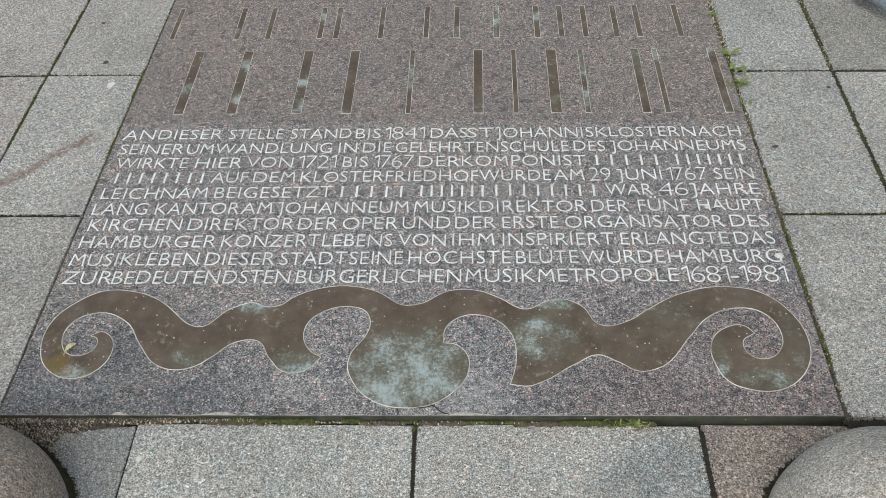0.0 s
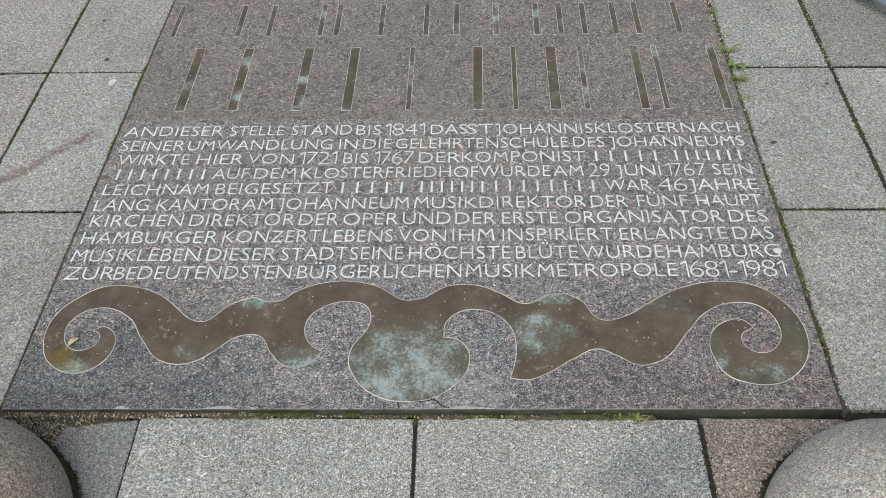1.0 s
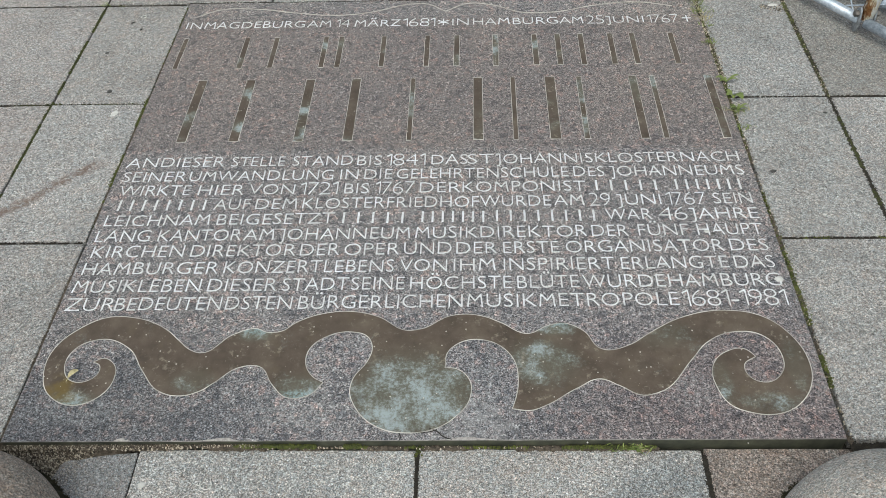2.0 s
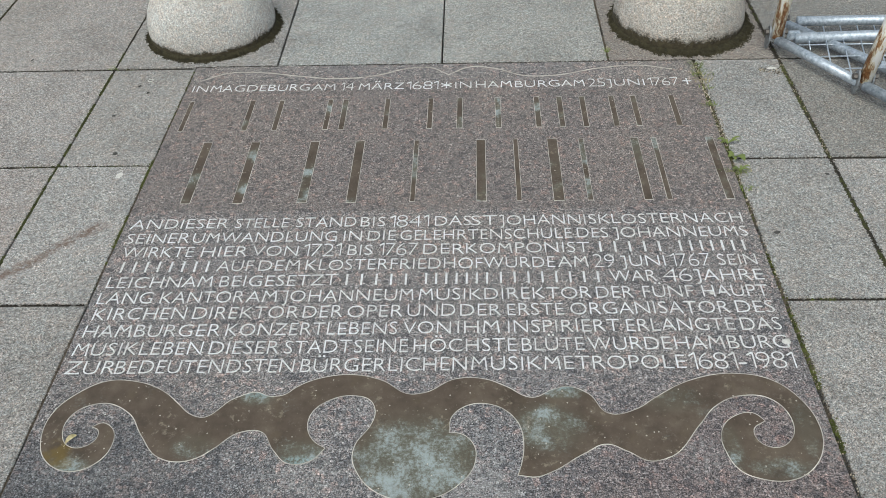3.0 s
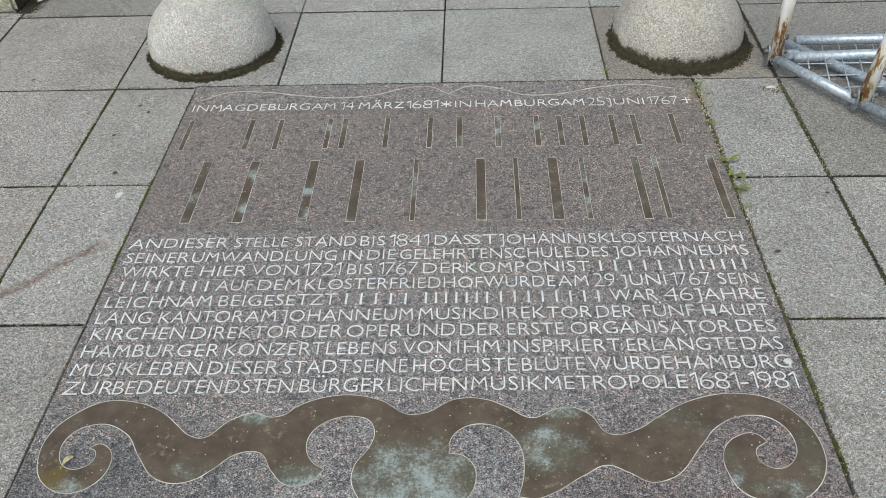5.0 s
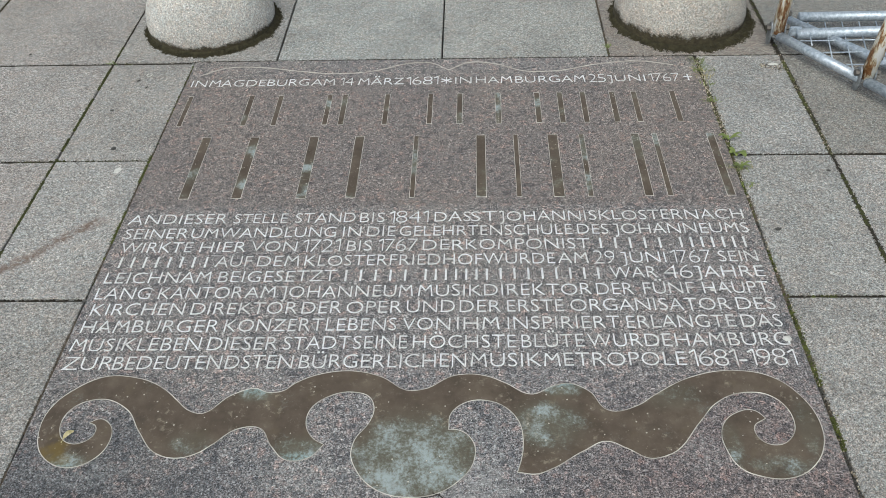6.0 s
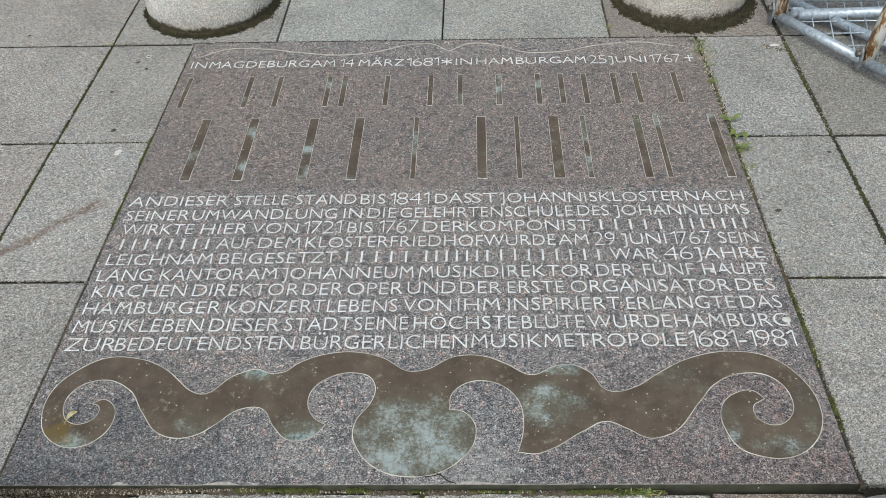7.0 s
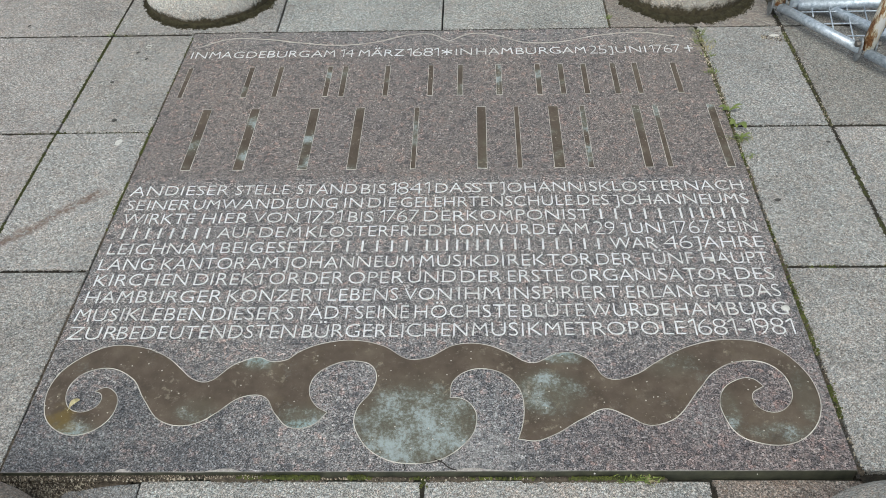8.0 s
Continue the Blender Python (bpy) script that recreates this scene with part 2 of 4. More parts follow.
def make_bronze(name="brown_patinated_bronze", strewn=0.0):
    m, nt, b, pos = material(name, 0.6, 0.0)
    base = ramp(nt, noisy(nt, pos, 14, 6, 0.65), [(0.3, (0.056, 0.042, 0.030)), (0.5, (0.089, 0.068, 0.051)), (0.72, (0.135, 0.108, 0.080))])
    olive = smooth(nt, noisy(nt, pos, 30, 3), 0.55, 0.7)
    base = mix(nt, calc(nt, "MULTIPLY", olive, 0.18), base, (0.13, 0.105, 0.06))
    # verdigris where water stands
    wet = blot(nt, pos, -0.01, 0.085, 0.185, 0.14)
    for x, y, rx, ry in [(0.225, 0.165, 0.095, 0.075), (0.26, 0.25, 0.06, 0.03), (-0.225, 0.10, 0.075, 0.05), (-0.655, 0.068, 0.095, 0.04), (-0.33, 0.235, 0.05, 0.03)]:
        wet = calc(nt, "MAXIMUM", wet, calc(nt, "MULTIPLY", blot(nt, pos, x, y, rx, ry), 0.85))
    for x, y, rx, ry in [(0.555, 0.12, 0.030, 0.08), (0.64, 0.075, 0.09, 0.03), (0.46, 0.235, 0.08, 0.05), (-0.43, 0.12, 0.06, 0.04), (0.70, 0.16, 0.03, 0.09)]:
        wet = calc(nt, "MAXIMUM", wet, calc(nt, "MULTIPLY", blot(nt, pos, x, y, rx, ry), 0.54))
    if strewn:
        wet = calc(nt, "MULTIPLY", smooth(nt, noisy(nt, pos, 7, 2), 0.46, 0.64), strewn)
    broad = noisy(nt, pos, 16, 3, 0.6)
    lace = noisy(nt, pos, 150, 8, 0.8)
    crust = calc(nt, "ADD", calc(nt, "MULTIPLY", wet, 0.42), calc(nt, "ADD", calc(nt, "MULTIPLY", broad, 1.15), calc(nt, "MULTIPLY", lace, 1.15)))
    cloud = smooth(nt, crust, 1.45, 1.74)
    col = mix(nt, calc(nt, "MULTIPLY", wet, 0.6), base, (0.100, 0.098, 0.072))
    veil = smooth(nt, crust, 1.30, 1.62)
    col = mix(nt, calc(nt, "MULTIPLY", veil, 0.42), col, (0.235, 0.262, 0.235))
    col = mix(nt, calc(nt, "MULTIPLY", cloud, 0.62), col, (0.385, 0.462, 0.485))
    for x, y, rx, ry in [(-0.665, 0.062, 0.070, 0.020), (-0.225, 0.085, 0.060, 0.022), (-0.325, 0.245, 0.040, 0.016), (0.265, 0.265, 0.050, 0.018)]:
        pool = calc(nt, "MULTIPLY", blot(nt, pos, x, y, rx, ry), smooth(nt, lace, 0.40, 0.58))
        col = mix(nt, calc(nt, "MULTIPLY", pool, 0.0 if strewn else 0.60), col, (0.300, 0.445, 0.460))
    bloom = smooth(nt, noisy(nt, pos, 48, 7, 0.75), 0.55, 0.72)
    col = mix(nt, calc(nt, "MULTIPLY", bloom, 0.5), col, (0.26, 0.23, 0.18))
    spots = smooth(nt, noisy(nt, pos, 150, 3, 0.6), 0.66, 0.72)
    col = mix(nt, calc(nt, "MULTIPLY", spots, 0.55), col, (0.30, 0.26, 0.20))
    dark = smooth(nt, noisy(nt, pos, 20, 5, 0.65), 0.56, 0.70)
    col = mix(nt, calc(nt, "MULTIPLY", dark, 0.48), col, (0.045, 0.034, 0.026))
    yellow = calc(nt, "MULTIPLY", blot(nt, pos, -0.675, 0.10, 0.055, 0.05), smooth(nt, noisy(nt, pos, 25), 0.35, 0.6))
    col = mix(nt, calc(nt, "MULTIPLY", yellow, 0.5), col, (0.17, 0.115, 0.015))
    drip = voronoi(nt, mix(nt, 0.03, pos, voronoi(nt, pos, 60), "ADD"), 26)
    splash = calc(nt, "MULTIPLY", calc(nt, "GREATER_THAN", chan(nt, drip, 1), 0.86), smooth(nt, noisy(nt, pos, 75, 5, 0.7), 0.50, 0.66))
    col = mix(nt, calc(nt, "MULTIPLY", splash, 0.55), col, (0.27, 0.235, 0.18))
    grit = chan(nt, voronoi(nt, pos, 130), 0)
    near = voronoi(nt, pos, 130, "Distance")
    dot = calc(nt, "MULTIPLY", calc(nt, "GREATER_THAN", grit, 0.92), calc(nt, "LESS_THAN", near, 0.20))
    col = mix(nt, calc(nt, "MULTIPLY", dot, 0.8), col, (0.55, 0.52, 0.46))
    plug(nt, b.inputs["Base Color"], col)
    b.inputs["Specular IOR Level"].default_value = 0.35
    plug(nt, b.inputs["Roughness"], calc(nt, "MULTIPLY_ADD", cloud, 0.25, 0.55))
    relief(nt, b, noisy(nt, pos, 60, 5), 0.25, 0.002)
    return m


def make_plain(name, a, b_, scale, rough, metal=0.0, bump=0.3, dist=0.001):
    m, nt, b, pos = material(name, rough, metal)
    n = noisy(nt, pos, scale, 5, 0.65)
    plug(nt, b.inputs["Base Color"], ramp(nt, n, [(0.3, a), (0.7, b_)]))
    relief(nt, b, n, bump, dist)
    return m


def make_rusty_paint():
    m, nt, b, pos = material("rusty_white_paint", 0.5)
    tall = nt.nodes.new("ShaderNodeVectorMath")
    tall.operation = "MULTIPLY"
    nt.links.new(pos, tall.inputs[0])
    tall.inputs[1].default_value = (1, 1, 0.22)
    n = noisy(nt, tall.outputs[0], 42, 7, 0.72)
    low = smooth(nt, axis(nt, pos, 2), 0.30, 0.04)
    k = calc(nt, "ADD", n, calc(nt, "MULTIPLY", low, 0.09))
    rust = ramp(nt, noisy(nt, pos, 120, 4), [(0.3, (0.075, 0.028, 0.010)), (0.5, (0.27, 0.115, 0.036)), (0.72, (0.50, 0.32, 0.16))])
    cream = ramp(nt, noisy(nt, pos, 90, 4), [(0.35, (0.62, 0.52, 0.33)), (0.6, (0.80, 0.74, 0.60))])
    paint = ramp(nt, noisy(nt, tall.outputs[0], 60, 5), [(0.3, (0.74, 0.70, 0.62)), (0.5, (0.90, 0.895, 0.88))])
    col = mix(nt, smooth(nt, k, 0.495, 0.57), paint, cream)
    col = mix(nt, smooth(nt, k, 0.555, 0.605), col, rust)
    plug(nt, b.inputs["Base Color"], col)
    relief(nt, b, k, 0.4, 0.002)
    return m


def make_letter_paint():
    m, nt, b, pos = material("white_inlay_paint", 0.6)
    worn = noisy(nt, pos, 170, 4, 0.7)
    col = ramp(nt, worn, [(0.30, (0.43, 0.43, 0.425)), (0.46, (0.645, 0.665, 0.675)), (0.70, (0.79, 0.815, 0.83))])
    broad = ramp(nt, noisy(nt, pos, 9, 3), [(0.35, (0.88, 0.87, 0.84)), (0.65, (1.0, 1.01, 1.03))])
    col = mix(nt, 1.0, col, broad, "MULTIPLY")
    info = nt.nodes.new("ShaderNodeObjectInfo")
    col = mix(nt, 1.0, col, ramp(nt, info.outputs["Random"], [(0, 0.92), (0.5, 1.0), (1, 1.04)]), "MULTIPLY")
    plug(nt, b.inputs["Base Color"], col)
    relief(nt, b, worn, 0.3, 0.001)
    return m


GRANITE = make_granite()
SLAB = make_concrete("exposed_aggregate_concrete", 0.200, 0.350, (1.0, 1.0, 0.98), stain=True)
SLAB_PINK = make_concrete("pinkish_aggregate_concrete", 0.200, 0.350, (1.025, 0.995, 0.975), stain=True)
SLAB_PALE = make_concrete("pale_aggregate_concrete", 0.215, 0.400, (0.995, 1.0, 0.98), damp=(0.44, -0.14, 0.17, 0.15), coarse=350, deep=0.15, high=2.2)
# darker slabs near the barrier: dirt and its shade in one colour
SLAB_DIM = make_concrete("dirty_shaded_concrete", 0.160, 0.280, (1.0, 1.0, 0.96))
SLAB_OLD = make_concrete("old_grey_concrete", 0.140, 0.255, (0.975, 1.0, 1.01))
SLAB_MID = make_concrete("grey_aggregate_concrete", 0.190, 0.330, (0.99, 1.0, 0.985))
SLAB_BROWN = make_concrete("brownish_aggregate_concrete", 0.150, 0.260, (1.04, 0.985, 0.925))
SLAB_RED = make_concrete("reddish_aggregate_concrete", 0.125, 0.235, (1.10, 0.97, 0.88), coarse=290, deep=0.15, high=2.4)
SLAB_DARK = make_concrete("greenish_aggregate_concrete", 0.208, 0.360, (0.96, 1.0, 0.98))
DOME = make_concrete("washed_concrete", 0.385, 0.640, (0.985, 1.0, 0.98), bump=1.0, coarse=310, deep=0.40, high=1.5, mottle=0.10, grit=0.0032)
DOME_WARM = make_concrete("warm_washed_concrete", 0.290, 0.490, (1.035, 1.0, 0.935), bump=1.0, coarse=320, deep=0.34, high=1.6, mottle=0.10, grit=0.0032)
DOME_DARK = make_concrete("weathered_washed_concrete", 0.205, 0.345, (1.10, 0.97, 0.84), bump=1.0, coarse=300, mottle=0.18)
BLOCK = make_concrete("mossy_concrete", 0.22, 0.38, (1.03, 1.02, 0.82), mottle=0.35)
BRONZE = make_bronze()
BAR_BRONZE = make_bronze("weathered_bar_bronze", 0.95)
RIM = make_plain("pale_worn_metal_edge", (0.20, 0.185, 0.16), (0.70, 0.68, 0.63), 18, 0.6)
GROOVE = make_plain("worn_line", (0.24, 0.22, 0.20), (0.56, 0.53, 0.49), 26, 0.6)
WHITE = make_letter_paint()
SOIL = make_plain("dark_soil", (0.028, 0.023, 0.017), (0.140, 0.115, 0.088), 120, 0.95, bump=0.9, dist=0.006)
JOINT_DIRT = make_plain("black_joint_dirt", (0.012, 0.011, 0.008), (0.040, 0.034, 0.025), 120, 0.95, bump=0.9, dist=0.006)
JOINT = make_plain("joint_sand", (0.010, 0.010, 0.008), (0.032, 0.030, 0.022), 80, 0.95, bump=0.8, dist=0.004)
MOSS_DARK = make_plain("dark_joint_moss", (0.016, 0.019, 0.007), (0.072, 0.080, 0.022), 60, 0.95, bump=0.8, dist=0.003)
MOSS = make_plain("green_moss", (0.020, 0.026, 0.008), (0.120, 0.140, 0.030), 55, 0.95, bump=0.8, dist=0.003)
# moss; at the concrete block this dark colour also paints in shade
MOSS_SHADE = make_plain("dark_moss_and_shade", (0.013, 0.0115, 0.005), (0.054, 0.047, 0.022), 60, 0.95, bump=1.0, dist=0.006)


def make_algae():
    m, nt, b, pos = material("brown_algae_film", 0.9)
    n = noisy(nt, pos, 75, 5, 0.65)
    plug(nt, b.inputs["Base Color"], ramp(nt, n, [(0.3, (0.022, 0.018, 0.009)), (0.7, (0.085, 0.070, 0.040))]))
    up = nt.nodes.new("ShaderNodeAttribute")
    up.attribute_name = "height_up"
    k = calc(nt, "ADD", up.outputs["Fac"], calc(nt, "MULTIPLY_ADD", noisy(nt, pos, 130, 5, 0.75), 1.3, -0.65))
    plug(nt, b.inputs["Alpha"], calc(nt, "MULTIPLY", smooth(nt, k, 0.95, 0.40), 0.93))
    relief(nt, b, n, 0.8, 0.002)
    return m


ALGAE = make_algae()
GREEN = make_plain("grass_green", (0.095, 0.132, 0.030), (0.205, 0.255, 0.070), 50, 0.6)
STRAW = make_plain("dry_grass", (0.22, 0.19, 0.10), (0.38, 0.34, 0.20), 50, 0.7)
ZINC = make_plain("galvanised_steel", (0.24, 0.30, 0.37), (0.62, 0.68, 0.75), 110, 0.38, 0.45, 0.05)
DULL_ZINC = make_plain("dull_galvanised_steel", (0.12, 0.135, 0.15), (0.34, 0.36, 0.38), 80, 0.5, 0.45, 0.2)
RUSTY = make_rusty_paint()
DARKMETAL = make_plain("dark_bolt_steel", (0.08, 0.075, 0.07), (0.22, 0.20, 0.18), 90, 0.5, 0.6)
PALE = make_plain("pale_crust", (0.42, 0.42, 0.40), (0.66, 0.65, 0.62), 90, 0.8)
PEBBLE = make_grit()
# side faces of the stone, darker than its top
SIDE = make_plain("dark_stone_side", (0.020, 0.024, 0.020), (0.090, 0.092, 0.066), 28, 0.5)
# paler arris: light caught by the stone's edge, put into colour
ARRIS = make_plain("light_catching_arris", (0.07, 0.066, 0.066), (0.30, 0.285, 0.27), 90, 0.6)
CHIP = make_plain("fresh_broken_stone", (0.20, 0.185, 0.175), (0.50, 0.47, 0.44), 160, 0.7)
LEAF = make_plain("withered_leaf", (0.30, 0.26, 0.12), (0.66, 0.60, 0.38), 110, 0.6)
GUM = make_plain("old_gum", (0.035, 0.035, 0.033), (0.075, 0.07, 0.066), 60, 0.8)
CRACK = make_plain("open_crack", (0.012, 0.011, 0.010), (0.04, 0.035, 0.03), 80, 0.95)


# ---------------------------------------------------------------- building helpers
def mesh_of(name, bm, mat, smooth_faces=False):
    me = bpy.data.meshes.new(name)
    bmesh.ops.recalc_face_normals(bm, faces=bm.faces[:])
    bm.to_mesh(me)
    bm.free()
    me.materials.append(mat)
    if smooth_faces:
        me.polygons.foreach_set("use_smooth", [True] * len(me.polygons))
    return me


def part(name, bm, mat, parent=None, label="", soft=False):
    ob = new(name, bm if isinstance(bm, bpy.types.Mesh) else mesh_of(name, bm, mat, soft))
    if isinstance(bm, bpy.types.Mesh) and not bm.materials:
        bm.materials.append(mat)
    ob.parent = parent
    return tagged(ob, label)


def empty(name, x=0.0, y=0.0, z=0.0, **tags):
    ob = new(name)
    ob.empty_display_size = 0.1
    ob.location = (x, y, z)
    return tagged(ob, **tags)


def ring_faces(bm, a, b):
    n = len(a)
    for i in range(n):
        bm.faces.new((a[i], a[(i + 1) % n], b[(i + 1) % n], b[i]))


def outline_block(loop, thick, chamfer, jitter, rng):
    """A block from a convex outline: jittered chamfered top edge, flat top."""
    bm = bmesh.new()
    cx, cy = sum(p[0] for p in loop) / len(loop), sum(p[1] for p in loop) / len(loop)
    def inset(p, d):
        v = Vector((p[0] - cx, p[1] - cy))
        w = Vector((v.x - math.copysign(min(d, abs(v.x)), v.x), v.y - math.copysign(min(d, abs(v.y)), v.y)))
        return cx + w.x, cy + w.y
    low = [bm.verts.new((x, y, -thick)) for x, y in loop]
    rim, top = [], []
    for p in loop:
        x, y = inset(p, rng.uniform(0, jitter))
        rim.append(bm.verts.new((x, y, -chamfer - rng.uniform(0, jitter))))
        x, y = inset(p, chamfer + rng.uniform(0, jitter) + (jitter * 2.5 if rng.random() < 0.05 else 0))
        top.append(bm.verts.new((x, y, 0)))
    ring_faces(bm, low, rim)
    ring_faces(bm, rim, top)
    bm.faces.new(top)
    bm.faces.new(low[::-1])
    return bm


def rect_loop(w, d, step):
    def side(ax, ay, bx, by):
        n = max(2, round(math.hypot(bx - ax, by - ay) / step))
        return [(ax + (bx - ax) * i / n, ay + (by - ay) * i / n) for i in range(n)]
    x, y = w / 2, d / 2
    return side(-x, -y, x, -y) + side(x, -y, x, y) + side(x, y, -x, y) + side(-x, y, -x, -y)


def tube(points, r, seg=12):
    """A round bar along a line of points."""
    bm = bmesh.new()
    pts = [Vector(p) for p in points]
    rings = []
    for i, p in enumerate(pts):
        d = (pts[min(i + 1, len(pts) - 1)] - pts[max(i - 1, 0)]).normalized()
        u = d.orthogonal().normalized() if abs(d.z) > 0.9 else d.cross(Vector((0, 0, 1))).normalized()
        v = d.cross(u)
        rings.append([bm.verts.new(p + r * (math.cos(a) * u + math.sin(a) * v)) for a in [2 * math.pi * k / seg for k in range(seg)]])
    for a, b in zip(rings, rings[1:]):
        ring_faces(bm, a, b)
    bm.faces.new(rings[0][::-1])
    bm.faces.new(rings[-1])
    return bm


def box(cx, cy, cz, sx, sy, sz, bevel=0.0):
    bm = bmesh.new()
    bmesh.ops.create_cube(bm, size=1, matrix=Matrix.LocRotScale((cx, cy, cz), None, (sx, sy, sz)))
    if bevel:
        bmesh.ops.bevel(bm, geom=bm.edges[:], offset=bevel, segments=2, affect="EDGES")
    return bm


def flat_curve(loops, extrude, cyclic=True, bevel=0.0, fill=True):
    """A mesh from smooth outlines: filled and raised by extrude, or a round line of radius bevel."""
    cu = bpy.data.curves.new("outline", "CURVE")
    cu.dimensions = "2D" if fill else "3D"
    cu.fill_mode = "BOTH" if fill else "FULL"
    cu.extrude, cu.bevel_depth, cu.bevel_resolution = extrude, bevel, 1
    for pts in loops:
        sp = cu.splines.new("POLY")
        sp.points.add(len(pts) - 1)
        for q, (x, y) in zip(sp.points, pts):
            q.co = (x, y, 0, 1)
        sp.use_cyclic_u = cyclic
    ob = new("outline", cu)
    bpy.context.view_layer.update()
    me = bpy.data.meshes.new_from_object(ob.evaluated_get(bpy.context.evaluated_depsgraph_get()))
    bpy.data.objects.remove(ob)
    bpy.data.curves.remove(cu)
    me.materials.clear()
    return me


def glide(knots, cyclic=True, n=8):
    """A smooth line through knots (x, y) or, at a sharp corner, (x, y, 1)."""
    k, m = [Vector(q[:2]) for q in knots], len(knots)
    def tangent(i):
        if len(knots[i]) > 2 or (not cyclic and i in (0, m - 1)):
            return None
        u, v = k[i] - k[i - 1], k[(i + 1) % m] - k[i]
        return (u.normalized() * v.length + v.normalized() * u.length).normalized()
    out = []
    for i in range(m if cyclic else m - 1):
        a, b = k[i], k[(i + 1) % m]
        ta, tb, d = tangent(i), tangent((i + 1) % m), (b - a)
        ca = a + (ta or d.normalized()) * d.length * 0.36
        cb = b - (tb or d.normalized()) * d.length * 0.36
        for s in range(n):
            s /= n
            p = (1 - s) ** 3 * a + 3 * (1 - s) ** 2 * s * ca + 3 * (1 - s) * s * s * cb + s ** 3 * b
            out.append((p.x, p.y))
    return out if cyclic else out + [tuple(k[-1])]


# ---------------------------------------------------------------- ground
ground_bm = bmesh.new()
bmesh.ops.create_grid(ground_bm, x_segments=2, y_segments=2, size=400)
ground = part("ground", ground_bm, SLAB_DARK, None, "wide grey paved square around the memorial")
ground.location.z = -0.060
tagged(ground, category="ground", kind="structure")

# ---------------------------------------------------------------- the memorial stone
stone = empty("memorial_stone", label="red-grey granite memorial stone with bronze inlays and white lettering",
              category="memorial")
rng = random.Random(3)
loop = [(x, y + 0.75 - 0.0125 * (0.75 - x) / 1.5 * (0.75 - y) / 1.5) for x, y in rect_loop(1.494, 1.496, 0.02)]
body = part("body", outline_block(loop, 0.14, 0.0009, 0.0007, rng), GRANITE, stone, "speckled granite, worn and chipped at the edges")
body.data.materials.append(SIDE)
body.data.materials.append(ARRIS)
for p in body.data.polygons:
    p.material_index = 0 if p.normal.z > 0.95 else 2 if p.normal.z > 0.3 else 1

# bronze scroll ornament, one closed outline in sections
LEFT_CREST = [(-0.632, 0.166, 1), (-0.614, 0.175), (-0.595, 0.166), (-0.581, 0.119), (-0.624, 0.070), (-0.695, 0.092), (-0.720, 0.140),
              (-0.719, 0.198), (-0.682, 0.250), (-0.645, 0.274), (-0.576, 0.275), (-0.508, 0.245), (-0.477, 0.218), (-0.453, 0.197),
              (-0.430, 0.188), (-0.371, 0.234), (-0.331, 0.248), (-0.303, 0.238), (-0.277, 0.242)]
MIDDLE_CREST = [(-0.254, 0.262), (-0.197, 0.287), (-0.121, 0.288), (-0.088, 0.277), (-0.030, 0.243), (-0.006, 0.246), (0.057, 0.281),
                (0.121, 0.278), (0.152, 0.263), (0.206, 0.235), (0.245, 0.255), (0.274, 0.261)]
RIGHT_SCROLL = [(0.312, 0.243), (0.343, 0.198), (0.401, 0.209), (0.435, 0.233), (0.515, 0.278), (0.597, 0.293), (0.666, 0.277),
                (0.710, 0.228), (0.726, 0.174), (0.714, 0.111), (0.698, 0.087), (0.645, 0.0535), (0.593, 0.056), (0.566, 0.068),
                (0.544, 0.113), (0.542, 0.141), (0.575, 0.190), (0.616, 0.196), (0.630, 0.180, 1)]
RIGHT_TAIL = [(0.605, 0.160), (0.614, 0.128), (0.635, 0.121), (0.669, 0.141), (0.680, 0.180), (0.653, 0.231), (0.601, 0.239), (0.544, 0.212),
              (0.511, 0.174), (0.434, 0.097), (0.409, 0.092), (0.368, 0.113), (0.335, 0.128), (0.289, 0.107)]
BELLY = [(0.229, 0.069), (0.204, 0.059), (0.169, 0.062, 1), (0.177, 0.089), (0.182, 0.124), (0.170, 0.183), (0.125, 0.218), (0.073, 0.213),
         (0.050, 0.190), (0.045, 0.153, 1), (0.066, 0.151), (0.090, 0.128), (0.093, 0.089), (0.064, 0.043), (0.012, 0.014), (-0.016, 0.011),
         (-0.074, 0.023), (-0.119, 0.068), (-0.130, 0.097), (-0.128, 0.123), (-0.101, 0.173), (-0.096, 0.195), (-0.111, 0.231),
         (-0.135, 0.239), (-0.180, 0.232), (-0.220, 0.190), (-0.203, 0.132), (-0.182, 0.119, 1), (-0.204, 0.092)]
LEFT_TAIL = [(-0.247, 0.086), (-0.277, 0.114), (-0.309, 0.156), (-0.345, 0.154), (-0.389, 0.117), (-0.410, 0.100), (-0.458, 0.089),
             (-0.486, 0.098), (-0.532, 0.147), (-0.570, 0.198), (-0.636, 0.221), (-0.677, 0.198), (-0.683, 0.150), (-0.661, 0.122),
             (-0.639, 0.119), (-0.614, 0.144), (-0.618, 0.159)]
scroll = glide(LEFT_CREST + MIDDLE_CREST + RIGHT_SCROLL + RIGHT_TAIL + BELLY + LEFT_TAIL)
orn = part("scroll_inlay", flat_curve([scroll], 0.004), BRONZE, stone, "brown bronze scroll ornament with pale green patina")
orn.location.z = -0.0032
rim = part("rim", flat_curve([scroll], 0.0, True, 0.0010, False), RIM, orn, "thin pale edge line")
rim.location.z = 0.0036

